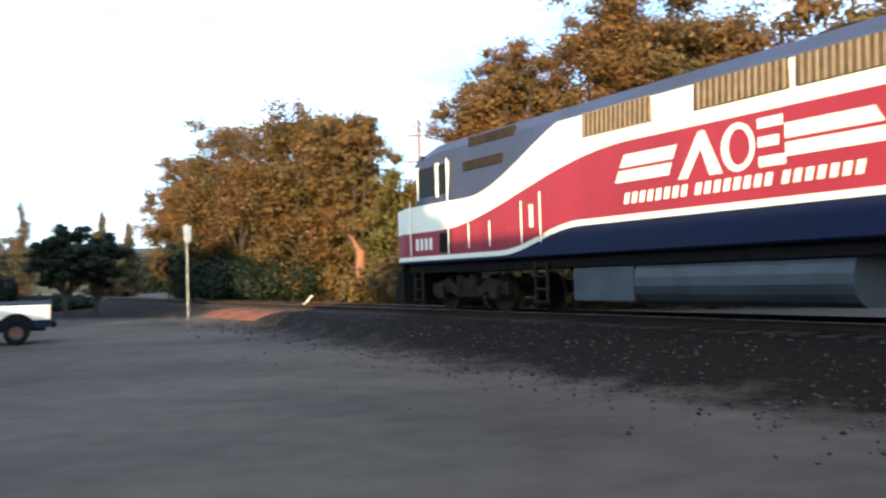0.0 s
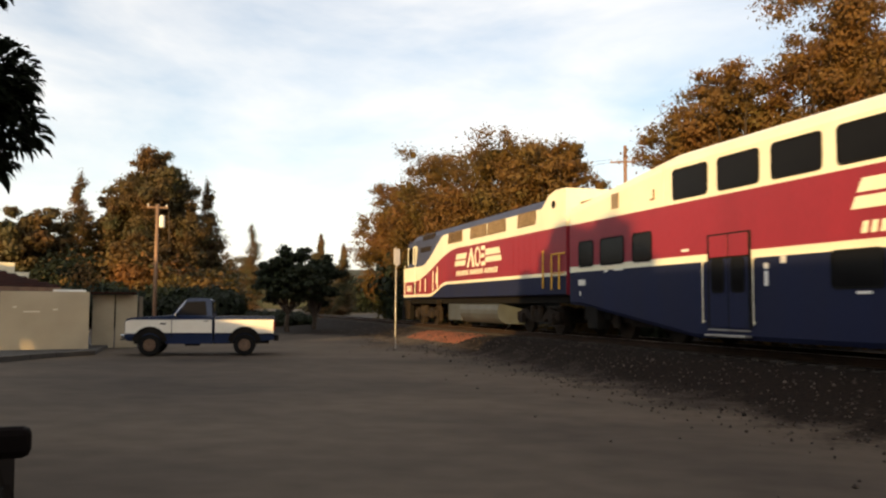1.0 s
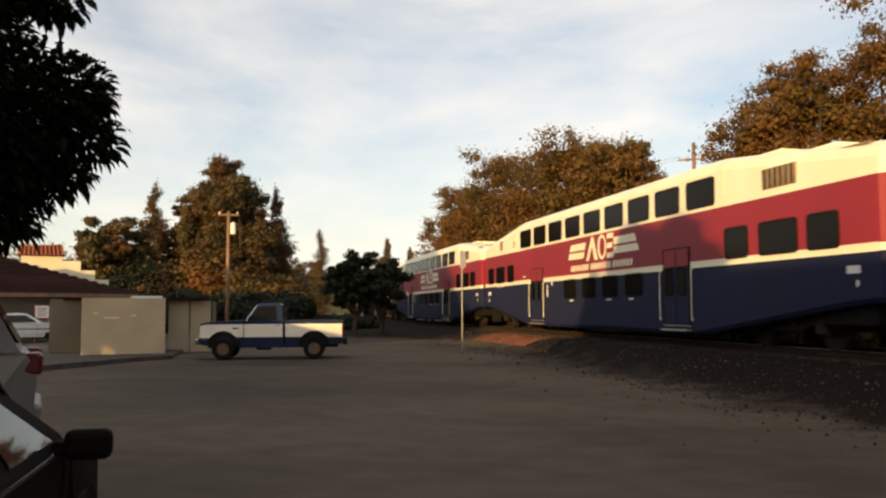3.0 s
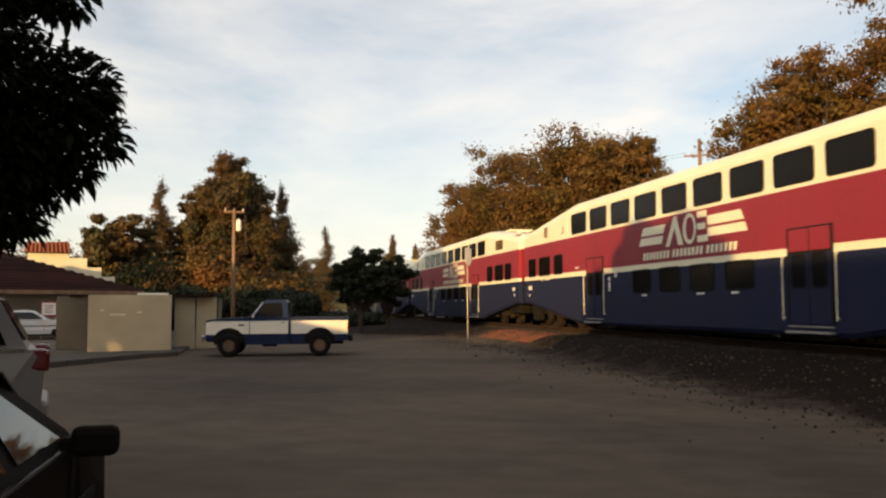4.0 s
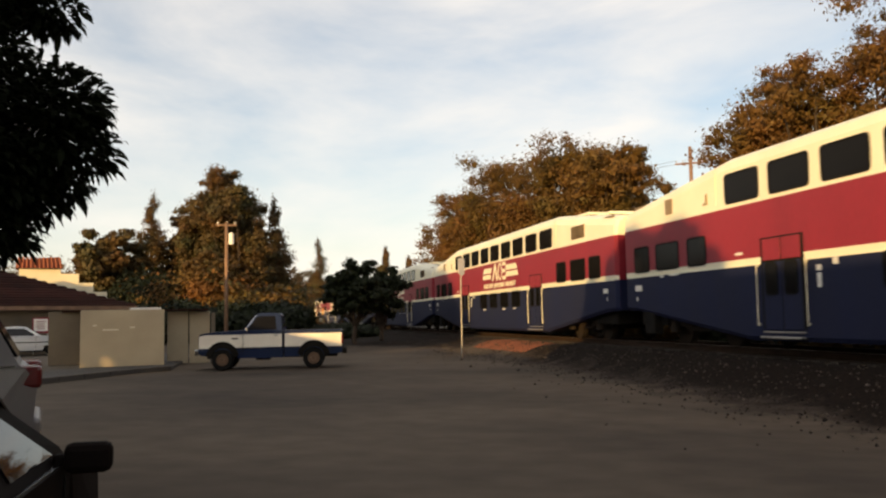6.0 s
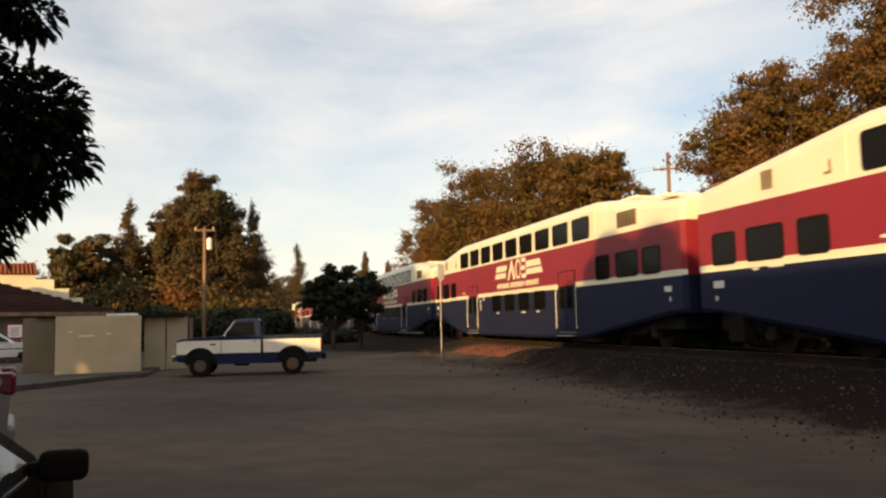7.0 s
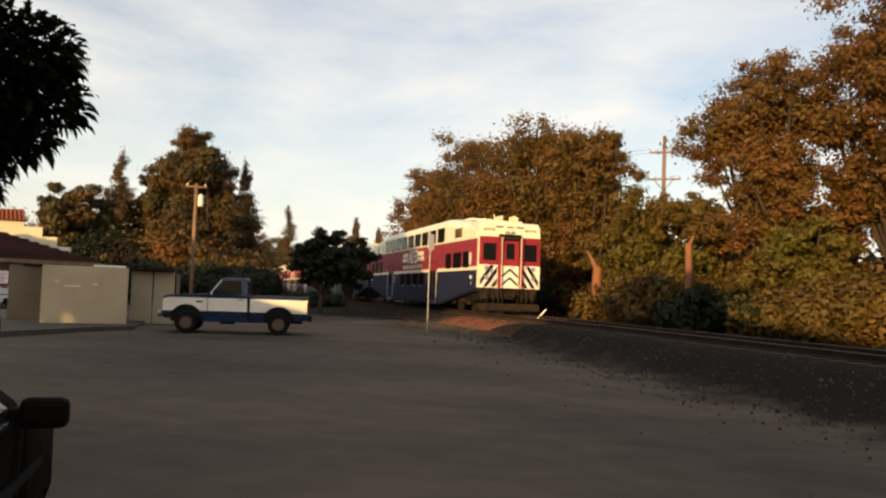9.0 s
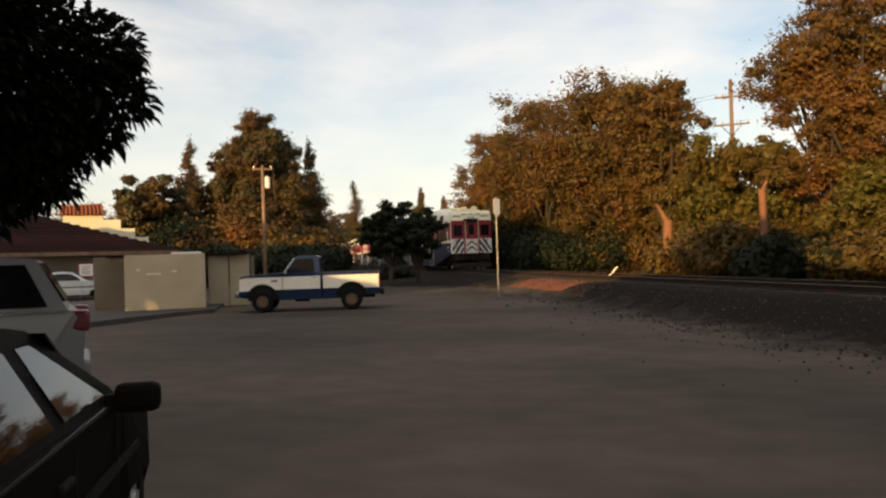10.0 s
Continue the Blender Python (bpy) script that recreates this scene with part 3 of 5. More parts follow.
    for y in (-1.0, 1.0):
        b = B()
        box(b, (x - .1, y, 3.76), (.1, .52, .16), bev=.01)
        nb = part("number_board", b, UNDER, front)
        b = B()
        for i in range(4):
            box(b, (x - .155, y - .17 + .11 * i, 3.76), (.012, .07, .1))
        part("number_bars", b, WHITE, nb)
    b = B()
    for y, h in ((-.55, .3), (-.4, .36), (-.25, .3), (.2, .34), (.35, .3), (.5, .26)):
        cyl(b, (x + .6, y, 4.15), (x + .5, y, 4.15 + h), .05, .085, n=8)
    box(b, (x + .7, 0, 4.2), (.6, 1.6, .12), bev=.03)
    cyl(b, (x + 1.6, .2, 4.1), (x + 1.6, .2, 4.65), .02, n=6)
    cyl(b, (x + 2.1, .5, 4.1), (x + 2.1, .5, 4.5), .09, .04, n=8)
    part("horn_cluster", b, CREAM, c)
    b = B()
    prism(b, [(x - .1, .12), (x - .46, .12), (x - .5, .2), (x - .44, .46), (x - .1, .46)], -1.38, 1.38)
    part("pilot", b, BOGIE, c, "grey steel pilot plate below the cab")
    b = B()
    box(b, (x - .1, 0, .9), (.4, 2.6, .5), bev=.03)
    for y in (-1.15, -.85, -.6, -.4, .4, .6, .85, 1.15):
        cyl(b, (x - .34, y, 1.05), (x - .46, y * .96, .75), .035, n=6)
        cyl(b, (x - .46, y * .96, .75), (x - .36, y * .9, .5), .035, n=6)
    cyl(b, (x - .1, 0, .85), (x - .75, 0, .85), .12, n=10)
    part("coupler", b, BOGIE, c)
    for side in (1, -1):
        b = B()
        prism(b, rounded(.3, .6, .14), -.02, .016)
        part("oval_window", b, WHITE, c, m=pose(x + 1.0, side * 1.5, 2.48, 0, 0, 0 if side > 0 else 180))


def loco_bounds(x):
    """Heights of the colour bands on the locomotive's side at x."""
    def sm(a, b_):
        k = max(0.0, min(1.0, (x - a) / (b_ - a)))
        return k * k * (3 - 2 * k)
    roof = 4.55 - .17 * max(0.0, min(1.0, (x - 8.0) / .75))
    b0 = 1.29
    b2 = 1.99 - .51 * sm(2.1, 4.9)
    b1 = b2 - .12
    b3 = 3.4 - 1.27 * sm(.6, 7.6)
    b4 = min(4.12, 4.36 - 1.5 * sm(1.5, 6.3))
    return b0, max(b0, b1), b2, max(b2 + .05, b3), b4, roof


def build_locomotive():
    c = empty("locomotive", "diesel locomotive in cream, crimson and navy with a blue cab", "locomotive", group="cars of the train")
    xs = [-9.85] + [-9.6 + .3 * i for i in range(62)] + [8.75]
    nose = [8.75, 9.1, 9.5, 9.9, 10.1, 10.2]      # low nose below the windscreen
    b = B()

    def ring(x, top=None):
        z0, z1, z2, z3, z4, zr = loco_bounds(x)
        w = 1.5
        if top is not None:
            zr = top
            z4 = min(z4, zr - .1)
            w = 1.5 - max(0, (x - 9.6)) * .3
        side = [(w - .05, z0 - .02), (w, z0 + .02), (w, max(z0 + .03, z1)), (w, z2), (w, z3), (w, z4), (w - .1, max(z4 + .02, zr - .35)), (w - .3, max(z4 + .04, zr - .1)), (w - .7, max(z4 + .05, zr))]
        return [(x, y, z) for y, z in side] + [(x, -y, z) for y, z in side[::-1]]
    tab = {0: 0, 1: 0, 2: 1, 3: 2, 4: 1, 5: 3, 6: 3, 7: 3, 8: 3, 9: 3, 10: 3, 11: 3, 12: 1, 13: 2, 14: 1, 15: 0, 16: 0, 17: 0}
    loft(b, [ring(x) for x in xs], lambda i, j: tab[j], caps=(2, 3))
    part("body", b, [BLUE, CREAM, RED, ROOFBLUE], c, "cowl body with a sweeping cream band")
    b = B()
    loft(b, [ring(x, 2.97 - .06 * (x - 8.75) / 1.4 - (.06 if x > 10.15 else 0)) for x in nose], lambda i, j: tab[j], caps=(2, 2))
    part("nose", b, [BLUE, CREAM, RED, ROOFBLUE], c)
    # windscreen block in front of the cab
    b = B()
    prism(b, [(8.6, 2.85), (9.0, 2.85), (8.78, 3.98), (8.6, 4.2)], -1.38, 1.38)
    cabf = part("cab_front", b, ROOFBLUE, c)
    for y in (-.7, .7):
        b = B()
        prism(b, [(8.95, 3.08), (8.98, 3.08), (8.82, 3.88), (8.79, 3.88)], y - .5, y + .5)
        part("windscreen", b, GLASS, cabf)
    b = B()
    prism(b, [(8.6, 3.98), (8.95, 3.94), (8.98, 3.99), (8.6, 4.24)], -1.42, 1.42)
    part("visor", b, ROOFBLUE, cabf)
    for side in (1, -1):
        for x, w in ((8.22, .92), (7.42, .42)):
            b = B()
            box(b, (x, side * 1.462, 3.46), (w, .05, .8), bev=.01)
            cw = part("cab_side_window", b, GLASS, c)
            for dx in (-w / 2 - .03, w / 2 + .03):
                b = B()
                box(b, (x + dx, side * 1.47, 3.46), (.07, .06, .9))
                part("window_frame", b, CREAM, cw)
        for x, z0, z1 in ((3.27, 1.6, 2.7), (3.95, 1.6, 2.55), (7.04, 1.5, 3.95), (9.0, 1.5, 3.0), (5.2, 1.6, 2.2), (6.1, 1.6, 2.2)):
            b = B()
            cyl(b, (x, side * 1.59, z0), (x, side * 1.59, z1), .022, n=6)
            part("handrail", b, CREAM, c)
        b = B()
        box(b, (3.6, side * 1.505, 2.2), (.6, .012, .95), bev=.004)
        dr = part("side_door", b, RED, c)
        b = B()
        box(b, (3.68, side * 1.515, 2.2), (.14, .012, .5), bev=.004)
        part("door_label", b, CREAM, dr)
        for x0, w, mt in ((.95, 1.93, GRILLE), (-1.95, 1.9, BRONZE), (-3.95, 1.9, BRONZE), (-6.8, 1.6, BRONZE)):
            b = B()
            box(b, (x0, side * 1.47, 3.9), (w, .09, .5), bev=.02, rx=side * 3)
            g = part("grille", b, mt, c)
            b = B()
            for i in range(int(w / .13)):
                box(b, (x0 - w / 2 + .08 + .13 * i, side * 1.51, 3.9), (.045, .05, .46), rx=side * 3)
            part("grille_slats", b, BRONZE if mt is GRILLE else GRILLE, g)
        for x0, z, w, y in ((5.6, 3.66, 1.7, 1.44), (5.3, 4.24, 1.9, 1.38)):
            b = B()
            box(b, (x0, side * y, z), (w, .1, .24), bev=.02)
            part("cab_vent", b, BOGIE, c)
        emblem(c, -1.75, 2.8, 5.4, 1.504, side)
        for x in (-5.6, -6.1, -6.6, -7.1, -7.6, 4.7, 5.6, 6.5):
            b = B()
            box(b, (x, side * 1.502, 2.65 if x < 3 else 1.85), (.025, .012, 1.25 if x < 3 else .6))
            part("panel_seam", b, RED, c)
        b = B()
        box(b, (7.35, side * 1.505, 1.8), (.56, .014, .52), bev=.01)
        part("battery_hatch", b, UNDER, c)
        b = B()
        for i in range(4):
            box(b, (8.8 - .24 * i, side * 1.49, 1.8), (.15, .03, .32))
        part("number_bars", b, CREAM, c)
        for x in (8.9, 3.5):
            b = B()
            for dx in (-.2, .2):
                box(b, (x + dx, side * 1.42, .72), (.05, .06, .95))
            for z in (.3, .58, .86, 1.1):
                box(b, (x, side * 1.42, z), (.4, .16, .035))
            part("ladder", b, BOGIE, c)
        b = B()
        cyl(b, (-8.25, side * 1.56, 1.5), (-8.25, side * 1.56, 2.72), .03, n=8)
        for x in (-9.45, -8.9):
            cyl(b, (x, side * 1.56, 1.45), (x, side * 1.56, 2.56), .03, n=8)
        cyl(b, (-9.8, side * 1.56, 2.56), (-8.9, side * 1.56, 2.56), .03, n=8)
        cyl(b, (-9.8, side * 1.56, 1.95), (-8.9, side * 1.56, 1.95), .02, n=8)
        part("rear_handrail", b, YELLOW, c, "yellow rear handrail")
        b = B()
        for z in (.3, .6, .9):
            box(b, (-8.9, side * 1.4, z), (.7, .25, .04))
        part("rear_steps", b, BOGIE, c)
        b = B()
        cyl(b, (-9.0, side * 1.46, 4.15), (-9.0, side * 1.54, 4.15), .13, n=12)
        part("roof_port", b, UNDER, c)
    # raised cream hood at the rear
    b = B()
    prism(b, [(-9.88, 3.4), (-9.88, 4.58), (-9.2, 4.6), (-8.65, 4.5), (-7.5, 3.7), (-7.3, 3.4)], -1.52, 1.52)
    part("rear_hood", b, CREAM, c)
    for x in (-5, -3, -1):
        b = B()
        cyl(b, (x, 0, 4.5), (x, 0, 4.68), .55, n=20)
        part("roof_fan", b, UNDER, c)
    b = B()
    box(b, (1.5, 0, 4.58), (1.4, 1.2, .14), bev=.04)
    part("exhaust", b, UNDER, c)
    b = B()
    cyl(b, (3.0, .3, 4.5), (3.0, .3, 5.0), .015, n=6)
    part("antenna", b, UNDER, c)
    b = B()
    prof = [(.55, .24)] + [(.88 + .48 * math.cos(radians(a)), .7 + .48 * math.sin(radians(a))) for a in range(-70, 71, 20)] + [(.55, 1.06)]
    loft(b, [[(x, y, z) for y, z in prof + [(-y, z) for y, z in prof[::-1]]] for x in (-3.7, .75)])
    part("fuel_tank", b, TANK, c, "rounded grey-blue fuel tank", smooth=False)
    b = B()
    box(b, (1.75, 0, .66), (1.8, 2.5, .72), bev=.04)
    part("battery_box", b, TANK, c)
    b = B()
    box(b, (0, 0, 1.15), (19.3, 2.6, .26), bev=.03)
    part("frame", b, UNDER, c)
    for x in (-6.7, 7.0):
        bogie(c, x)
    b = B()
    prism(b, [(9.9, .2), (10.45, .2), (10.3, .9), (9.9, 1.28)], -1.35, 1.35)
    cyl(b, (9.9, 0, .85), (10.55, 0, .85), .12, n=10)
    part("pilot", b, UNDER, c)
    b = B()
    for y in (-.15, .15):
        cyl(b, (10.0, y, 2.5), (10.26, y, 2.5), .1, n=12)
    part("headlight", b, STEEL, c)
    return c


loco = build_locomotive()
coach = build_coach("passenger_coach", "bilevel passenger coach in cream, crimson and navy")
cab_car = copy_thing(coach, pose(0, 0, 0))
cab_car.name = "cab_car"
tagged(cab_car, "bilevel cab car with white chevron striped end", "train car")
coaches = [coach] + [copy_thing(coach, pose(0, 0, 0)) for _ in range(4)]
add_cab(cab_car)
TRAIN = [(loco, 10.22)] + [(o, -13.1 - PITCH * i) for i, o in enumerate(coaches + [cab_car])]


def motions():
    """The train runs along the straight track at an even speed."""
    f1 = 1.0 / FPS
    times = [0, f1, 2 * f1] + [0.5 * i for i in range(1, 20)] + [10 - 2 * f1, 10 - f1, 10]
    for ob, d in TRAIN:
        rows = []
        for t in times:
            p = on_track(START + SPEED * t + d, 0, RAILZ)
            rows.append((t, pose(p.x, p.y, p.z, 0, 0, 90 + HEAD)))
        walk(ob, rows)

# ------------------------------------------------------------------ trees
def bearing(az, d, z=0.0):
    a = radians(az)
    return Vector((-math.sin(a) * d, math.cos(a) * d, z))


def leaves_mesh(name, lobes, count, size, material, rng, scatter=0.2, droop=0.0):
    """Many small bent leaf sprays through the lobes (centre, radii), denser at their skins."""
    vol = np.array([r[0] * r[1] + r[1] * r[2] + r[0] * r[2] for _, r in lobes])
    which = rng.choice(len(lobes), count, p=vol / vol.sum())
    C = np.array([c for c, _ in lobes])[which]
    Rr = np.array([r for _, r in lobes])[which]
    d = rng.normal(size=(count, 3))
    d /= np.linalg.norm(d, axis=1)[:, None]
    rad = rng.uniform(0.15, 1.0, count) ** 0.4
    rad *= 1 + scatter * rng.normal(size=count)
    if scatter > .3:      # loose clumps, thinning outwards
        g = rng.normal(size=(count, 3))
        P = C + g * .58 * Rr
        d = g / np.linalg.norm(g, axis=1)[:, None]
    else:
        P = C + d * Rr * rad[:, None]
    nrm = d * 1.1 + rng.normal(size=(count, 3)) * 0.4
    nrm[:, 2] += 0.25
    nrm /= np.linalg.norm(nrm, axis=1)[:, None]
    a = np.cross(nrm, rng.normal(size=(count, 3)))
    a[:, 2] -= droop
    a -= nrm * (a * nrm).sum(1)[:, None]
    a /= np.linalg.norm(a, axis=1)[:, None]
    b = np.cross(nrm, a)
    s = size * rng.uniform(0.55, 1.35, count)[:, None]
    L, W = a * s, b * s * 0.55
    bend = nrm * s * 0.18
    v = np.stack([P - L, P - W * 0.9 - L * .1 + bend, P + L * 1.1 - bend * .6, P + W - L * .1 + bend], 1).reshape(-1, 3)
    f = np.arange(count * 4).reshape(-1, 4)
    me = bpy.data.meshes.new(name)
    me.vertices.add(len(v))
    me.vertices.foreach_set("co", v.ravel())
    me.loops.add(count * 4)
    me.loops.foreach_set("vertex_index", f.ravel())
    me.polygons.add(count)
    me.polygons.foreach_set("loop_start", np.arange(0, count * 4, 4))
    me.update(calc_edges=True)
    me.validate()
    me.materials.append(material)
    return me


def limb(bm, a, b, r0, r1, rng, n=7, bend=0.08):
    a, b = np.array(a, float), np.array(b, float)
    mid = (a + b) / 2 + rng.normal(size=3) * bend * np.linalg.norm(b - a)
    cyl(bm, a, mid, r0, (r0 + r1) / 2, n, False)
    cyl(bm, mid, b, (r0 + r1) / 2, r1, n, False)


def tree(label, pos, h, w, material, seed, count=16000, leaf=0.22, base=0.25, nl=26, name="tree", trunk=0.3, lean=0.0, shape="oak", category="tree"):
    """A tapered trunk with limbs, and a crown of leaf sprays in uneven lobes."""
    rng = np.random.default_rng(seed)
    pos = Vector(pos)
    t = empty(name, label, category, Matrix.Translation(pos))
    lobes = []
    zc = h * (base + (1 - base) * 0.5)
    rz = h * (1 - base) * 0.5
    for i in range(nl):
        if shape == "pine":
            k = (i + .5) / nl
            z = h * (base + (1 - base) * k)
            rr = w * (1.04 - k) ** 0.8 * rng.uniform(.6, 1.2)
            a = rng.uniform(0, 6.28)
            off = rr * rng.uniform(.1, 1.0)
            lobes.append(((off * math.cos(a), off * math.sin(a), z + rng.uniform(-.4, .4)), (max(.22, rr * .55), max(.22, rr * .55), max(.3, h * .035 * rng.uniform(.5, 1.4)))))
        else:
            d = rng.normal(size=3)
            d /= np.linalg.norm(d)
            q = rng.uniform(.45, .86) if i > nl // 5 else rng.uniform(.1, .4)
            c = np.array((d[0] * w * q, d[1] * w * q, zc + d[2] * rz * q))
            r = w * (rng.uniform(.17, .29) if i > nl // 5 else rng.uniform(.26, .4))
            lobes.append((tuple(c), (r * 1.1, r * 1.1, r * rng.uniform(.55, .85) * min(1.3, rz / w))))
    # each bough carries several flatter clumps, with gaps between them
    fine = np.random.default_rng(seed + 5000)
    clumps = []
    for i, (c, r) in enumerate(lobes):
        if shape == "pine":
            clumps.append((c, r))
            continue
        for k in range(6):
            d = fine.normal(size=3)
            d /= np.linalg.norm(d)
            q = fine.uniform(.55, 1.0)
            s = fine.uniform(.34, .6)
            clumps.append((tuple(np.array(c) + d * np.array(r) * q), (r[0] * s, r[1] * s, r[2] * s * fine.uniform(.6, 1.0))))
    bm = B()
    if shape == "pine":
        limb(bm, (0, 0, -.2), (0, 0, h * .95), trunk, .03, rng, 9, .01)
        for c, r in lobes[::2]:
            limb(bm, (0, 0, c[2] - .3), c, .06, .02, rng, 5)
    else:
        fork = h * max(.18, base * 0.9)
        limb(bm, (0, 0, -.3), (lean * .5, 0, fork), trunk * 1.25, trunk * .85, rng, 10, .04)
        for c, r in lobes[: nl * 2 // 3]:
            limb(bm, (lean * .5, 0, fork * rng.uniform(.85, 1.0)), c, trunk * .38, .03, rng, 6)
    part("trunk", bm, BARK, t, smooth=True)
    part("crown", leaves_mesh("crown", clumps, count, leaf, material, rng, .42), None, t)
    return t

def bush(label, pos, w, d, h, material, seed, count=7000, leaf=0.16, rz=0, name="bush", nl=20, category="bush"):
    rng = np.random.default_rng(seed)
    t = empty(name, label, category, pose(pos[0], pos[1], pos[2], 0, 0, rz))
    lobes = []
    for i in range(nl):
        x, y = rng.uniform(-1, 1) * w * .45, rng.uniform(-1, 1) * d * .35
        r = rng.uniform(.2, .42) * h
        lobes.append(((x, y, r * .8 + rng.uniform(0, max(.01, h - 1.8 * r)) * (1 - .5 * abs(x) / (w * .5))), (max(r, w / nl * 1.4), max(r * .8, d * .3), r)))
    bm = B()
    for c, r in lobes[:8]:
        limb(bm, (c[0] * .5, c[1] * .5, -.1), c, .05, .015, rng, 5)
    part("stems", bm, BARK, t)
    part("foliage", leaves_mesh("foliage", lobes, count, leaf, material, rng), None, t)
    return t


# big trees beyond the track
tree("bushy rust-leaved tree under taller ones", bearing(-8.8, 38.5), 9.0, 3.0, LEAF_RUST, 24, 30000, .1, .02, 40, trunk=.25)
tree("large spreading oak with sunlit olive leaves", bearing(8.4, 55), 14.4, 5.4, LEAF_OLIVE, 11, 76000, .12, .02, 110, trunk=.5)
tree("tall oak with sunlit olive leaves", bearing(13.2, 66), 16.2, 5.5, LEAF_OLIVE, 81, 56000, .12, .02, 90, trunk=.45)
tree("broad rust-tinted oak beside the railway", bearing(17.0, 78), 14.2, 4.3, LEAF_RUST, 12, 34000, .12, .05, 60, trunk=.4)
tree("rounded olive tree beside the railway", bearing(5.2, 51), 12.8, 3.0, LEAF_OLIVE, 13, 38000, .12, .02, 60, trunk=.35)
tree("tall rusty-leaved tree in evening sun", bearing(-5.2, 37), 14.0, 3.4, LEAF_RUST, 14, 56000, .085, .1, 50, trunk=.35)
tree("tall dark-crowned tree in evening sun", bearing(-13.2, 37.5), 18.2, 4.3, LEAF_RUST, 15, 60000, .09, .08, 52, trunk=.4)
tree("tall rusty-leaved tree in evening sun", bearing(-19, 36), 16.5, 4.7, LEAF_OLIVE, 16, 50000, .105, .06, 58, trunk=.4)
tree("olive-leaved tree in evening sun", bearing(-28, 34), 15, 5.0, LEAF_OLIVE, 17, 30000, .15, .05, 60, trunk=.4)
tree("yellow-green young tree by the track", bearing(2.2, 42), 7.8, 2.6, LEAF_GREEN, 18, 20000, .13, .01, 40, trunk=.2)
tree("yellow-green young tree by the track", bearing(-1.4, 40), 7.6, 2.4, LEAF_GREEN, 19, 20000, .13, .01, 40, trunk=.2)
tree("yellow-green young tree by the track", bearing(-7.6, 34.5), 5.6, 2.4, LEAF_GREEN, 20, 16000, .12, .01, 40, trunk=.15)
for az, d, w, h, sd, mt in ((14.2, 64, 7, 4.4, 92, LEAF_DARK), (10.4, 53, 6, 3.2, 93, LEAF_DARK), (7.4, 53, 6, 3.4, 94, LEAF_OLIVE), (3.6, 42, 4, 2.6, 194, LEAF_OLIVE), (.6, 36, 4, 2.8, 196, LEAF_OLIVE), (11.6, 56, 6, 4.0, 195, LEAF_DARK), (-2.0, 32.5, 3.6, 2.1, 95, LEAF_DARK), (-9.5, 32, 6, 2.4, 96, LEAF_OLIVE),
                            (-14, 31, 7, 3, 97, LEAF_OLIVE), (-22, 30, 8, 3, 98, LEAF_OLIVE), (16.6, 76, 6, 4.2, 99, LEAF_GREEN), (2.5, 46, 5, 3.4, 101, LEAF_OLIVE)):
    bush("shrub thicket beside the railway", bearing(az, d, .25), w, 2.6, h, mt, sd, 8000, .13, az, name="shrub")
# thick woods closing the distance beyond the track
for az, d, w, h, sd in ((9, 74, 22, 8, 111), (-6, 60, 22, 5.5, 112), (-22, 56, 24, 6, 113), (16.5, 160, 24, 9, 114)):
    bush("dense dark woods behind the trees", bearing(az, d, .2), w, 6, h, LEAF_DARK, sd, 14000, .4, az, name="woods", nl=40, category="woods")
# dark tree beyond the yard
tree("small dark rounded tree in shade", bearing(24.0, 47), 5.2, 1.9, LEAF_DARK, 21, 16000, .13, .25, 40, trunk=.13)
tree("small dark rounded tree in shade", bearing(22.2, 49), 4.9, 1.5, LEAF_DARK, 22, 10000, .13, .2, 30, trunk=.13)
# pines and woods to the left of the track
tree("tall broad pine partly lit by low sun", bearing(32.7, 74), 15.6, 4.0, LEAF_PINE, 31, 40000, .15, .16, 80, trunk=.3, name="pine_tree")
for az, d, h, w, sd in ((29.4, 76, 11.8, 2.6, 32), (37.4, 76, 12.2, 2.6, 33), (38.2, 78, 9.0, 2.4, 133), (35.4, 80, 10.6, 3.2, 35), (30.6, 72, 9.4, 2.8, 36), (26.5, 165, 17.5, 3.6, 37), (21.9, 110, 10.6, 2.0, 38), (20.3, 118, 9.8, 2.0, 39), (29.6, 84, 8.6, 2.6, 40)):
    tree("tall dark pine partly lit by low sun", bearing(az, d), h, w, LEAF_PINE, sd, 20000, .13, .06, 70, trunk=.22, shape="pine", name="pine_tree")
for az, d, h, w, sd in ((34.4, 75, 14.0, 2.6, 236), (31.2, 76, 13.0, 2.4, 237), (35.6, 78, 11.4, 2.4, 231), (30.4, 76, 9.8, 2.2, 232), (38.6, 76, 8.6, 2.6, 233), (33.4, 70, 8.4, 3.4, 234), (29.9, 82, 9.6, 3.0, 235), (27.4, 190, 15, 5.0, 238)):
    tree("rounded tree partly lit by low sun", bearing(az, d), h, w, LEAF_PINE, sd, 22000, .15, .06, 46, trunk=.25)
tree("tall broad pine partly lit by low sun", bearing(32.6, 75), 15.7, 2.7, LEAF_PINE, 331, 30000, .13, .45, 60, trunk=.25, name="pine_tree")
tree("rounded tree partly lit by low sun", bearing(40.3, 74), 10.4, 2.8, LEAF_PINE, 34, 18000, .2, .1, 44, trunk=.3)
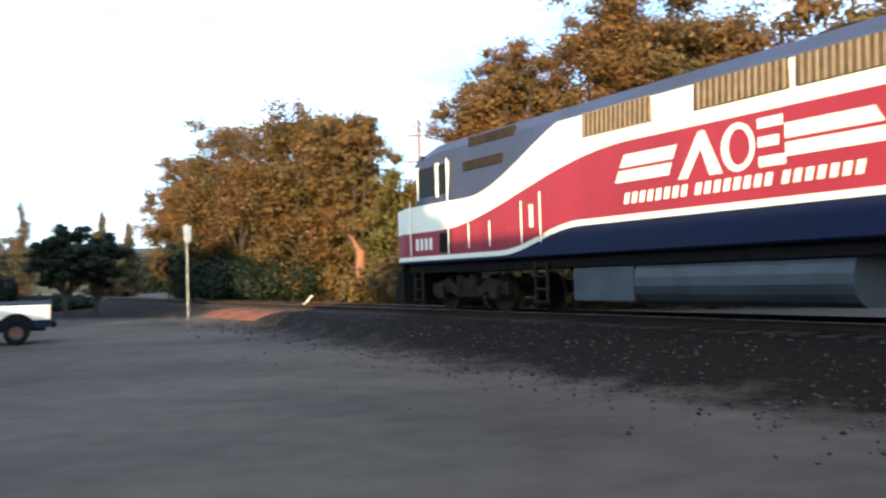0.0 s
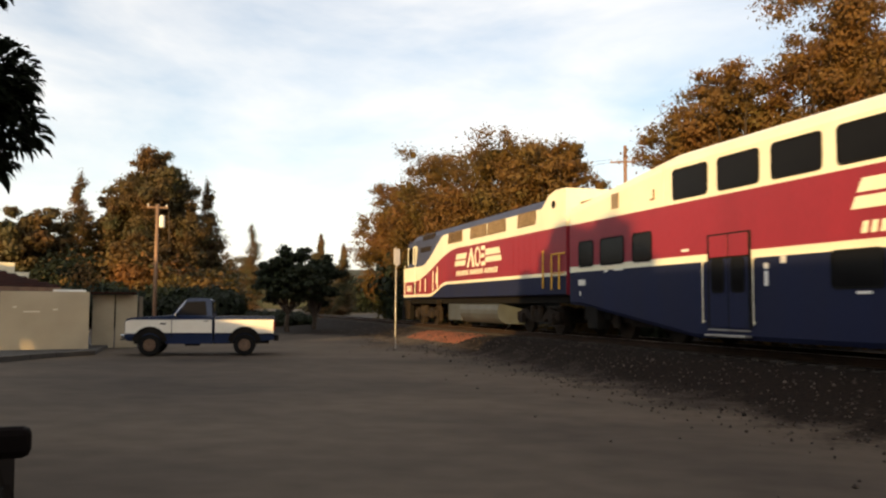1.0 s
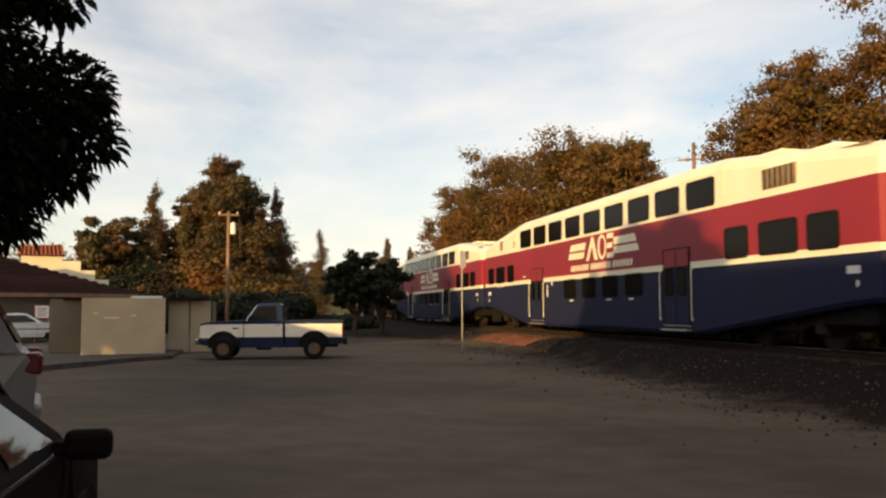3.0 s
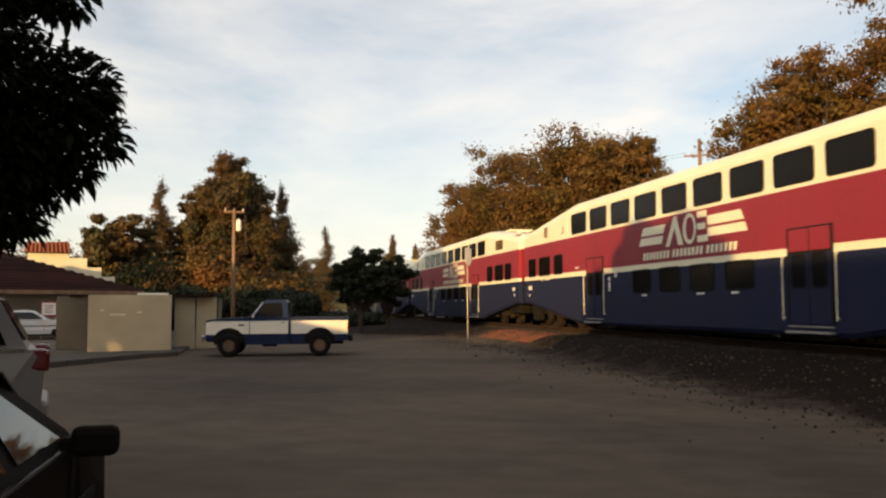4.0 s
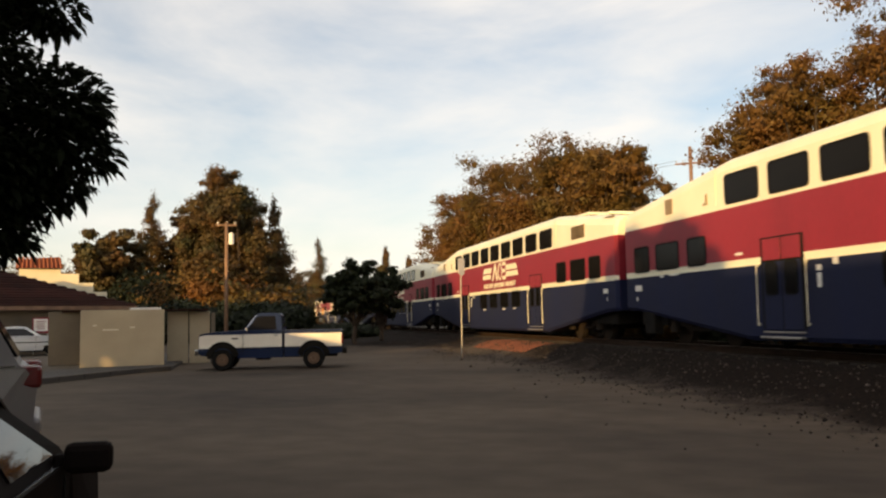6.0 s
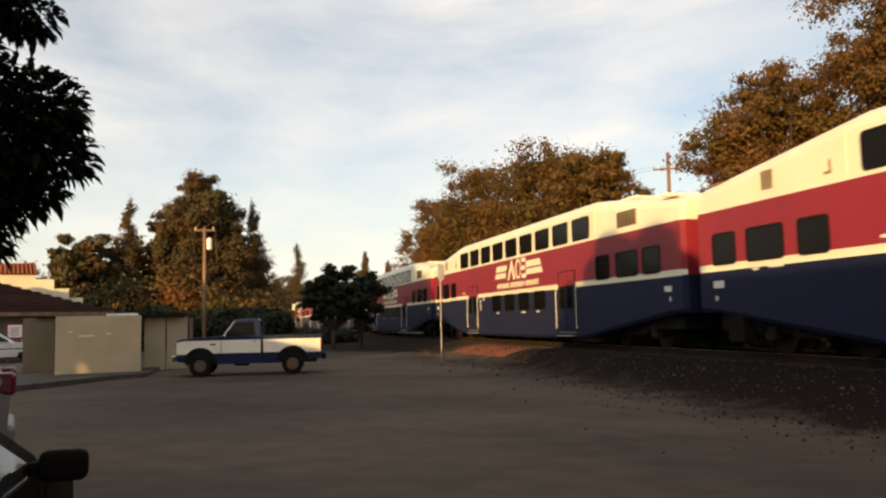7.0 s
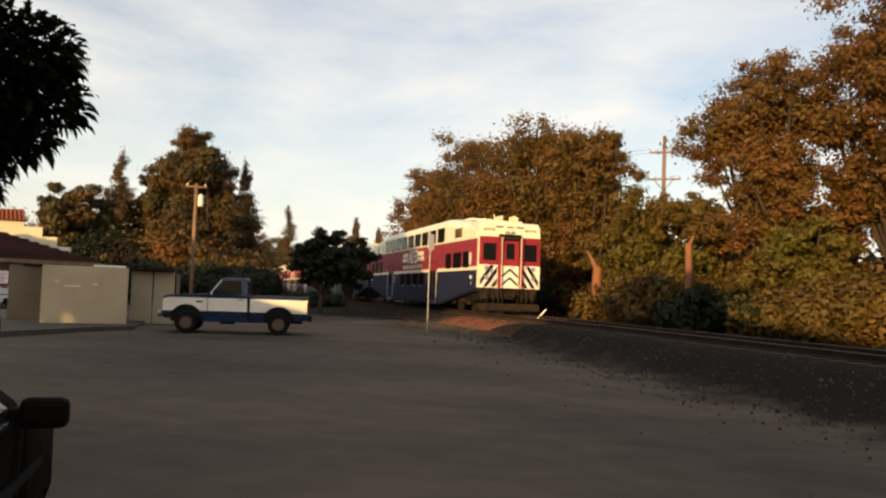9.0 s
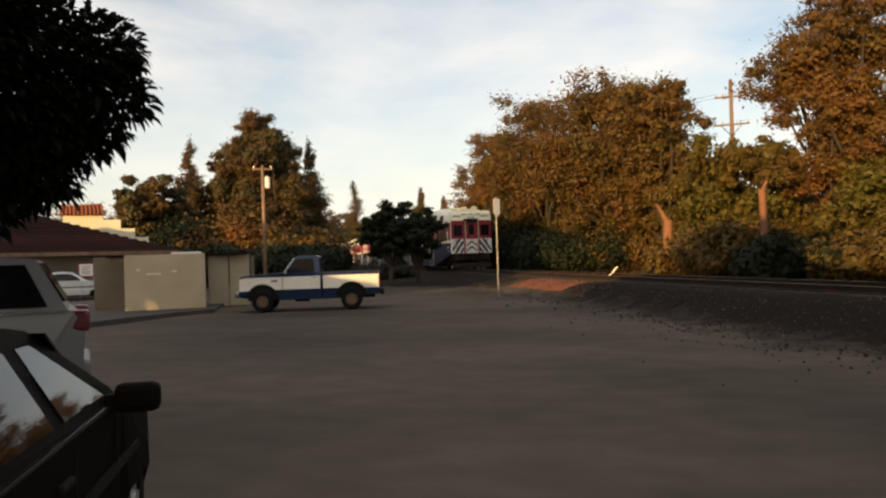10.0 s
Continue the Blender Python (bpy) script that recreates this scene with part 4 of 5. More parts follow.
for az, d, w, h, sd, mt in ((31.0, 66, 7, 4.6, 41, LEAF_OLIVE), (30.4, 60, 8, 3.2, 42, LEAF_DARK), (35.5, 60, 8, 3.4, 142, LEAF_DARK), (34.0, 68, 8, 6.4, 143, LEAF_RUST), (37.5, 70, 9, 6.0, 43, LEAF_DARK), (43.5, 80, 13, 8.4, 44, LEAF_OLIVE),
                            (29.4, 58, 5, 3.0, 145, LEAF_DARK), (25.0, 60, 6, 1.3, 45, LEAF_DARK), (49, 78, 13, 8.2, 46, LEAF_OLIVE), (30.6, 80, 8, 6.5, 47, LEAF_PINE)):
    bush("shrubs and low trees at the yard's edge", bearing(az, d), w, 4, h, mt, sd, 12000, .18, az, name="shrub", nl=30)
# hazy wooded hill
b = B()
rings = []
for i in range(41):
    az = -40 + 110 * i / 40
    hh = 15 + 6 * noise.noise((i * .35, 2.0, 0)) + 3 * noise.noise((i * 1.3, 5.0, 0)) + 3 * math.exp(-((az - 26) / 7) ** 2)
    rings.append([tuple(bearing(az, 330, -2)), tuple(bearing(az, 345, hh * .6)), tuple(bearing(az, 380, hh)), tuple(bearing(az, 460, -2))])
loft(b, rings)
tagged(part("backdrop", b, leaf_mat("hill_woods", (0.06, 0.07, 0.035), (0.09, 0.075, 0.04))), "hazy wooded hill in the distance", "hill", kind="structure")


def near_leaf_mesh(name, lobes, count, rng):
    """Arching pointed leaves, three faces each, hanging from the twigs."""
    vol = np.array([r ** 2 for _, r in lobes])
    which = rng.choice(len(lobes), count, p=vol / vol.sum())
    C = np.array([c for c, _ in lobes])[which]
    R = np.array([r for _, r in lobes])[which][:, None]
    d = rng.normal(size=(count, 3))
    d /= np.linalg.norm(d, axis=1)[:, None]
    P = C + d * R * (rng.uniform(0.1, 1.0, count) ** .4)[:, None]
    out = d + rng.normal(size=(count, 3)) * .5
    out[:, 2] = out[:, 2] * .5
    out /= np.linalg.norm(out, axis=1)[:, None]
    side = np.cross(out, np.array([0, 0, 1.0]) + rng.normal(size=(count, 3)) * .35)
    side /= np.linalg.norm(side, axis=1)[:, None]
    s = rng.uniform(.09, .16, count)[:, None]
    dn = np.array([0, 0, -1.0])
    p0, p1, p2 = P, P + out * s * .45, P + out * s * .85 + dn * s * .14
    p3 = P + out * s * 1.1 + dn * s * .45
    w1, w2 = side * s * .19, side * s * .17
    v = np.stack([p0, p1 - w1, p1 + w1, p2 - w2, p2 + w2, p3], 1).reshape(-1, 3)
    k = np.arange(count)[:, None] * 6
    tri = np.concatenate([k + np.array([[0, 1, 2]]), k + np.array([[3, 5, 4]])], 0)
    quad = k + np.array([[1, 3, 4, 2]])
    me = bpy.data.meshes.new(name)
    me.from_pydata(v.tolist(), [], tri.tolist() + quad.tolist())
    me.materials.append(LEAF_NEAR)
    return me


def near_tree():
    base = bearing(56, 9)
    t = empty("shade_tree", "dark shade tree with long drooping leaves", "tree", Matrix.Translation(base))
    rng = np.random.default_rng(51)
    lobes = []
    for x, y, z, r in ((-5.62, 5.69, 3.38, .58), (-5.4, 5.9, 3.58, .31), (-5.33, 5.97, 3.16, .28), (-5.44, 5.87, 2.84, .18), (-5.66, 5.65, 2.8, .31), (-5.76, 5.55, 2.46, .26),
                       (-5.99, 5.3, 3.06, .7), (-6.2, 5.05, 3.9, .66), (-5.47, 5.83, 4.38, .18), (-5.62, 5.68, 4.42, .22), (-5.8, 5.5, 4.5, .26), (-6.02, 5.27, 4.9, .75), (-6.35, 4.86, 3.47, 1.2), (-5.9, 5.38, 2.52, .4), (-6.2, 5.05, 2.3, .48)):
        lobes.append(((x - base.x, y - base.y, z), r))
    bm = B()
    limb(bm, (0, 0, -.2), (0.1, 0, 2.6), .17, .13, rng, 10, .02)
    for c, r in lobes:
        limb(bm, (.1, 0, 2.5), c, .05, .012, rng, 6, .05)
    part("trunk", bm, BARK, t, smooth=True)
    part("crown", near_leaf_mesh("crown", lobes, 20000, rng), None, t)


near_tree()

# ------------------------------------------------------------------ unseen blocks and trees added behind the camera to shade the yard
DOWN = Vector((-SUN_DIR.x, -SUN_DIR.y, 0)).normalized()


def shade_spot(s, back):
    """The place on the ground that many metres up the sun from the train's side at s."""
    return on_track(s, -1.5) - DOWN * back


def shade_block(name, label, s0, s1, back, h, deep=6.0):
    a, c = shade_spot(s0, back), shade_spot(s1, back)
    mid = (a + c) / 2 - N * (deep / 2)
    t = empty(name, label, "building", pose(mid.x, mid.y, 0, 0, 0, 90 + HEAD))
    b = B()
    box(b, (0, 0, (h - .15) / 2), (s1 - s0, deep, h - .15))
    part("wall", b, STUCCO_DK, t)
    b = B()
    box(b, (0, 0, h - .075), (s1 - s0, deep + .2, .15), bev=.02)
    part("parapet", b, STUCCO, t)


TAN_EL = math.tan(radians(SUN_EL))
# Unseen blocks, their heights set by the shade wanted on train and truck.
shade_block("long_building", "unseen long block added behind the camera for shade", -22, 19.0, 36, 2.5 + 36 * TAN_EL)
shade_block("low_building", "unseen low block added behind the camera for shade", 19.0, 34.2, 36, -.3 + 36 * TAN_EL, 1.6)
shade_block("garden_shed", "unseen block added to shade the pickup's lower side", 34.4, 43, 36, 3.95, 1.6)
# Unseen trees added to throw the humped shadow and far shade on the train.
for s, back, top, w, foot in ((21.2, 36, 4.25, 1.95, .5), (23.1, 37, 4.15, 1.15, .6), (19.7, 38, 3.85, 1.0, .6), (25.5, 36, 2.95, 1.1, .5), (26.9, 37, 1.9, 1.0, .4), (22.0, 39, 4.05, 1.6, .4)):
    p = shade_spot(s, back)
    tree("unseen leafy tree added behind the camera for shade", p, top + back * TAN_EL, w, LEAF_DARK, int(s * 10), 40000, .24, foot, 60, trunk=.2)
for i in range(9):
    s = 49.4 + 4.6 * i
    p = shade_spot(s, 60)
    tree("unseen leafy tree added behind the camera for shade", p, ((4.7 if i < 1 else 6.2 if i < 4 else 2.8) + 60 * TAN_EL + (i % 3) * .3 if i < 5 else 7.7), 3.7, LEAF_DARK, 300 + i, 30000, .42, .3, 44, trunk=.3)

# ------------------------------------------------------------------ yard
def pavement():
    pts = [bearing(36.2, 28.6), bearing(38.5, 27.6), bearing(41.5, 26.0), bearing(44.5, 24.3), bearing(49, 22.4), bearing(58, 20.5), bearing(62, 40), bearing(52, 58), bearing(40, 60), bearing(35.0, 36)]
    b = B()
    lo, hi = [b.verts.new((p.x, p.y, -.1)) for p in pts], [b.verts.new((p.x, p.y, .1)) for p in pts]
    b.faces.new(hi), b.faces.new(lo[::-1])
    for i in range(len(pts)):
        b.faces.new((lo[i], lo[(i + 1) % len(pts)], hi[(i + 1) % len(pts)], hi[i]))
    tagged(part("pavement", b, ASPHALT), "dark asphalt parking pad behind a kerb", "pavement", kind="structure")
    k = empty("kerb", "low dark concrete kerb round the pad", "kerb", kind="structure")
    for a, c in zip(pts[:5], pts[1:6]):
        n_ = max(1, round((c - a).length / 1.2))
        for i in range(n_):
            p, q = a.lerp(c, i / n_), a.lerp(c, (i + 1) / n_)
            m = (p + q) / 2
            b = B()
            box(b, (0, 0, .0), ((q - p).length - .015, .16, .3), bev=.025)
            part("kerb_stone", b, KERB, k, m=pose(m.x, m.y, .0, 0, 0, math.degrees(math.atan2(q.y - p.y, q.x - p.x))))


pavement()


def enclosure():
    a, c = Vector((-20.2, 22.72, 0)), Vector((-18.12, 24.42, 0))
    m = (a + c) / 2
    t = empty("bin_enclosure", "beige stucco walled bin enclosure", "enclosure", pose(m.x, m.y, 0, 0, 0, math.degrees(math.atan2(c.y - a.y, c.x - a.x))))
    L = (c - a).length
    b = B()
    box(b, (0, .1, 1.0), (L, .2, 2.04), bev=.015)
    part("front_wall", b, STUCCO, t, "pale beige stucco wall")
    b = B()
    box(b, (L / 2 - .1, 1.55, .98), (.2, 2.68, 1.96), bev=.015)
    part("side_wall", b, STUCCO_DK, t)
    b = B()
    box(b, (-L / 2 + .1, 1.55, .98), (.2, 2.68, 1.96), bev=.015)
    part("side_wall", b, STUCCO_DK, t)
    b = B()
    box(b, (.75, 1.2, 2.07), (1.05, .35, .07), bev=.01)
    part("lid_board", b, WHITE, t, "white board lying on the wall")
    b = B()
    box(b, (.5, 2.6, 2.02), (L + 2.4, 1.2, .06), bev=.01)
    part("roof_slab", b, TILE, t)
    for x in (1.95, 2.75):
        b = B()
        box(b, (x, 2.65, .98), (.75, .12, 1.96), bev=.012)
        part("gate", b, STUCCO, t)
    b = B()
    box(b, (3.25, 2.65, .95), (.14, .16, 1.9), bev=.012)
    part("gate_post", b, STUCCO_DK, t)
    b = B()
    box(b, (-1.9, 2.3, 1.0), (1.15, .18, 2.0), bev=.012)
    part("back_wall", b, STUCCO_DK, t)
    for x, z, w in ((-.4, 1.35, .5), (.3, 1.42, .16), (-.9, 1.5, .12)):
        b = B()
        box(b, (x, -.004, z), (w, .006, .05))
        part("patch", b, CREAMWALL, t)


enclosure()


def low_building():
    E1, E0 = bearing(38.3, 47.5), bearing(60, 42)
    mid = (E1 + E0) / 2
    ang = math.degrees(math.atan2(E1.y - E0.y, E1.x - E0.x))
    L = (E1 - E0).length
    t = empty("hip_roofed_building", "low tan building with a dark brown tiled hip roof", "building", pose(mid.x, mid.y, .1, 0, 0, ang))
    b = B()
    box(b, (0, 5.2, 1.2), (L - 2.0, 9.0, 2.4))
    part("wall", b, STUCCO_DK, t)
    h0, h1, dp = 2.38, 4.5, 10.4
    x0, x1 = -L / 2, L / 2
    r0, r1 = x0 + 5, x1 - 5.6
    roof = B()
    lo = [(x0, 0, h0), (x1, 0, h0), (x1, dp, h0), (x0, dp, h0)]
    vs = [roof.verts.new(p) for p in lo] + [roof.verts.new((r0, dp / 2, h1)), roof.verts.new((r1, dp / 2, h1))]
    low = [roof.verts.new((x, y, z - .14)) for x, y, z in lo]
    for f in ((0, 1, 5, 4), (1, 2, 5), (2, 3, 4, 5), (3, 0, 4)):
        roof.faces.new([vs[i] for i in f])
    for i in range(4):
        roof.faces.new((vs[i], vs[(i + 1) % 4], low[(i + 1) % 4], low[i]))
    roof.faces.new(low[::-1])
    rf = part("roof", roof, TILE, t, "dark brown tiled hip roof")
    n_ = 15
    for i in range(n_):
        k = i / n_
        xa, xb = x0 + (r0 - x0) * k, x1 + (r1 - x1) * k
        b = B()
        box(b, ((xa + xb) / 2, dp / 2 * k + .12, h0 + (h1 - h0) * k + .06), (xb - xa - .1, .3, .05), rx=22, bev=.012)
        part("tile_course", b, TILE, rf)
    b = B()
    box(b, (0, .02, h0 - .1), (L + .05, .06, .22), bev=.01)
    part("fascia", b, WOOD, t)
    nb = bearing(43.9, 43.9)
    s = empty("wall_notice", "white notice board with a dark red border on posts", "sign", pose(nb.x, nb.y, .1, 0, 0, 43.9))
    b = B()
    box(b, (0, .02, 1.42), (.74, .03, .74), bev=.006)
    part("border", b, RED, s)
    b = B()
    box(b, (0, -.01, 1.44), (.6, .03, .58), bev=.006)
    part("panel", b, WHITE, s)
    b = B()
    for i in range(4):
        box(b, (0, -.03, 1.6 - .11 * i), (.42 - .08 * (i % 2), .006, .035))
    part("lettering_bars", b, RED, s)
    for x in (-.3, .3):
        b = B()
        box(b, (x, .06, .7), (.05, .05, 1.4))
        part("post", b, STEEL, s)


low_building()


def mission_building():
    """A cream building with a stepped gable and a clay tile cap behind the low roof."""
    A, C = bearing(49.5, 60), bearing(40.1, 60)
    ang = math.degrees(math.atan2(C.y - A.y, C.x - A.x))
    t = empty("stepped_gable_building", "cream stucco building with a stepped gable and clay tile cap", "building", pose(C.x, C.y, 0, 0, 0, ang))
    L = (C - A).length
    b = B()
    prism(b, [(-L, 0), (0, 0), (0, 3.66), (-.85, 3.66), (-.85, 4.26), (-1.75, 4.26), (-1.75, 4.86), (-2.85, 4.86), (-2.85, 5.2), (-5.3, 5.2), (-5.3, 4.4), (-L, 4.4)], 0, .35)
    part("gable_wall", b, CREAMWALL, t, "cream stepped gable in sunlight")
    b = B()
    box(b, (-L / 2 - .2, 4.3, 1.8), (L - .5, 7.9, 3.6))
    part("wall", b, CREAMWALL, t)
    b = B()
    prism(b, [(-5.5, 5.2), (-2.75, 5.2), (-2.95, 5.95), (-5.5, 5.75)], -.25, 2.4)
    cp = part("tile_cap", b, REDTILE, t, "orange clay tile cap")
    for i in range(11):
        b = B()
        cyl(b, (-5.35 + .25 * i, -.32, 5.22), (-5.3 + .235 * i, -.28, 5.9), .08, .07, n=8)
        part("tile", b, REDTILE, cp)


mission_building()


def pole_left():
    p = bearing(32.65, 55)
    t = empty("utility_pole", "weathered wooden utility pole with a grey transformer", "utility pole", pose(p.x, p.y, 0, 0, 0, 30))
    b = B()
    cyl(b, (0, 0, -.2), (0, 0, 7.95), .14, .1, n=10)
    part("pole", b, WOOD, t, smooth=True)
    b = B()
    box(b, (0, 0, 7.75), (1.3, .1, .12), bev=.01)
    part("crossarm", b, WOOD, t)
    for x in (-.55, 0.05, .55):
        b = B()
        cyl(b, (x, 0, 7.8), (x, 0, 7.98), .05, .03, n=8)
        part("insulator", b, STEEL, t)
    b = B()
    cyl(b, (.3, -.05, 6.5), (.3, -.05, 7.2), .17, n=14)
    cyl(b, (.3, -.05, 7.2), (.3, -.05, 7.28), .12, .05, n=14)
    part("transformer", b, WHITE, t, "pale grey transformer can", smooth=False)


def pole_right():
    p = bearing(.85, 75)
    t = empty("utility_pole", "tall wooden utility pole with two crossarms", "utility pole", pose(p.x, p.y, 0, 0, 0, -4))
    b = B()
    cyl(b, (0, 0, -.2), (0, 0, 16.1), .24, .15, n=10)
    part("pole", b, WOOD, t, smooth=True)
    for z, w in ((14.6, 2.6), (12.2, 2.9)):
        b = B()
        box(b, (0, -.16, z), (w, .12, .14), bev=.01)
        part("crossarm", b, WOOD, t)
        for x in (-w / 2 + .1, -w / 4, w / 4, w / 2 - .1):
            b = B()
            cyl(b, (x, -.16, z + .05), (x, -.16, z + .32), .06, .04, n=8)
            part("insulator", b, STEEL, t)
    b = B()
    for dx in (-1.2, 1.2):
        cyl(b, (0, -.2, 11.2), (dx * .7, -.2, 12.15), .03, n=6)
        cyl(b, (dx, -.16, 12.5), (dx - 30, 14, 11.6), .012, n=5)
        cyl(b, (dx, -.16, 14.9), (dx - 30, 14, 14.0), .012, n=5)
    part("wire", b, RUBBER, t)


pole_left(), pole_right()


def bare_trunk(label, pos, h, r, seed, fork):
    rng = np.random.default_rng(seed)
    t = empty("bare_trunk", label, "tree trunk", Matrix.Translation(pos))
    b = B()
    limb(b, (0, 0, -.2), (.05, 0, h), r * 1.1, r * .85, rng, 12, .02)
    part("trunk", b, BAREWOOD, t, smooth=True)
    b = B()
    limb(b, (.02, 0, h * .93), fork, r * .6, r * .25, rng, 8, .05)
    part("branch", b, BAREWOOD, t, smooth=True)


bare_trunk("bare orange-lit tree trunk with a leaning fork", bearing(5.15, 42.2, .2), 2.9, .27, 5, (-.5, 0, 3.7))
bare_trunk("bare orange-lit trunk standing in the bushes", bearing(-.75, 33.2, .2), 3.6, .15, 6, (.25, 0, 3.9))


def track_sign():
    p = bearing(16.67, 31)
    z = ground_z(p.x, p.y)
    t = empty("track_sign", "small white sign on a thin steel post by the crossing", "sign", pose(p.x, p.y, z, 0, 0, 72))
    b = B()
    box(b, (0, 0, (3.8 - z) / 2 - .1), (.06, .04, 3.8 - z + .2), bev=.008)
    part("post", b, STEEL, t)
    b = B()
    prism(b, [(-.2, 3.2 - z), (0, 3.08 - z), (.2, 3.2 - z), (.2, 3.74 - z), (-.2, 3.74 - z)], -.045, -.03)
    part("panel", b, WHITE, t, "white pointed sign panel")


track_sign()
p = bearing(9.2, 36.0)
stake = empty("leaning_stake", "white leaning stake beside the track", "stake", pose(p.x, p.y, ground_z(p.x, p.y), 0, 42, 0))
b = B()
box(b, (0, 0, .3), (.05, .04, .7), bev=.006)
part("stake", b, WHITE, stake)

# ------------------------------------------------------------------ vehicles


def shell(bm, pts, wfun, mi=0):
    """A closed body from a side outline in x and z, its half width given by wfun(x, z)."""
    lo = [bm.verts.new((x, -wfun(x, z), z)) for x, z in pts]
    hi = [bm.verts.new((x, wfun(x, z), z)) for x, z in pts]
    k = len(pts)
    bm.faces.new(lo), bm.faces.new(hi[::-1])
    for i in range(k):
        bm.faces.new((lo[i], lo[(i + 1) % k], hi[(i + 1) % k], hi[i]))
    bmesh.ops.triangulate(bm, faces=[f for f in bm.faces if len(f.verts) > 4], ngon_method="EAR_CLIP")
    return bm


def strip(bm, edges, wfun, out, side, t=.008):
    """A plate lying on the side of a body; edges is its outline in x and z."""
    a = [bm.verts.new((x, side * (wfun(x, z) + out), z)) for x, z in edges]
    c = [bm.verts.new((x, side * (wfun(x, z) + out - t - .012), z)) for x, z in edges]
    bm.faces.new(a), bm.faces.new(c[::-1])
    k = len(edges)
    for i in range(k):
        bm.faces.new((a[i], a[(i + 1) % k], c[(i + 1) % k], c[i]))
    return bm


def arc(cx, cz, r, a0, a1, n=8):
    return [(cx + r * math.cos(radians(a0 + (a1 - a0) * i / n)), cz + r * math.sin(radians(a0 + (a1 - a0) * i / n))) for i in range(n + 1)]


def add_wheel(parent, x, y, r, wd=.2, rim=STEEL):
    s = 1 if y > 0 else -1
    b = B()
    prof = [(.55, -wd / 2), (.92, -wd / 2), (1, -wd * .36), (1, wd * .36), (.92, wd / 2), (.55, wd / 2)]
    n = 28
    loft(b, [[(r * q * math.cos(2 * math.pi * i / n), v, r * q * math.sin(2 * math.pi * i / n)) for q, v in prof] for i in range(n)] +
         [[(r * q, v, 0) for q, v in prof]], caps=(None, None))
    w = part("wheel", b, RUBBER, parent, m=pose(x, y, r))
    b = B()
    cyl(b, (0, s * wd * .1, 0), (0, s * wd * .38, 0), r * .6, r * .56, n=20)
    cyl(b, (0, s * wd * .38, 0), (0, s * wd * .55, 0), r * .22, r * .18, n=12)
    for i in range(5):
        a = 2 * math.pi * i / 5
        box(b, (r * .4 * math.cos(a), s * wd * .4, r * .4 * math.sin(a)), (r * .3, .02, r * .12), ry=-math.degrees(a))
    part("rim", b, rim, w)
    return w


TRUCKBLUE = mat("truck_blue", (0.011, 0.02, 0.058), 0.4, col2=(0.012, 0.021, 0.05), scale=1.5, amount=0.12, spec=0.15)
TRUCKWHITE = mat("truck_white", (0.74, 0.7, 0.62), 0.35, col2=(0.64, 0.59, 0.51), scale=1.5, amount=0.1, coat=0.3)
CHROME = mat("chrome", (0.6, 0.6, 0.6), 0.15, 1.0, amount=0.05)
TAILRED = mat("tail_lamp_red", (0.1, 0.005, 0.007), 0.25, amount=0.1, coat=0.5)
RUSTRIM = mat("bronze_rim", (0.16, 0.1, 0.065), 0.4, 0.5, scale=6)
SILVER = mat("silver_paint", (0.17, 0.165, 0.165), 0.35, 0.2, col2=(0.14, 0.135, 0.135), scale=1, amount=0.08, coat=0.15)
CARWHITE = mat("car_white", (0.62, 0.64, 0.66), 0.3, col2=(0.56, 0.58, 0.6), scale=1, amount=0.08, coat=0.4)
CARBLACK = mat("car_black", (0.006, 0.0042, 0.0038), 0.6, col2=(0.0065, 0.005, 0.0045), scale=1, amount=0.1, spec=0.02)


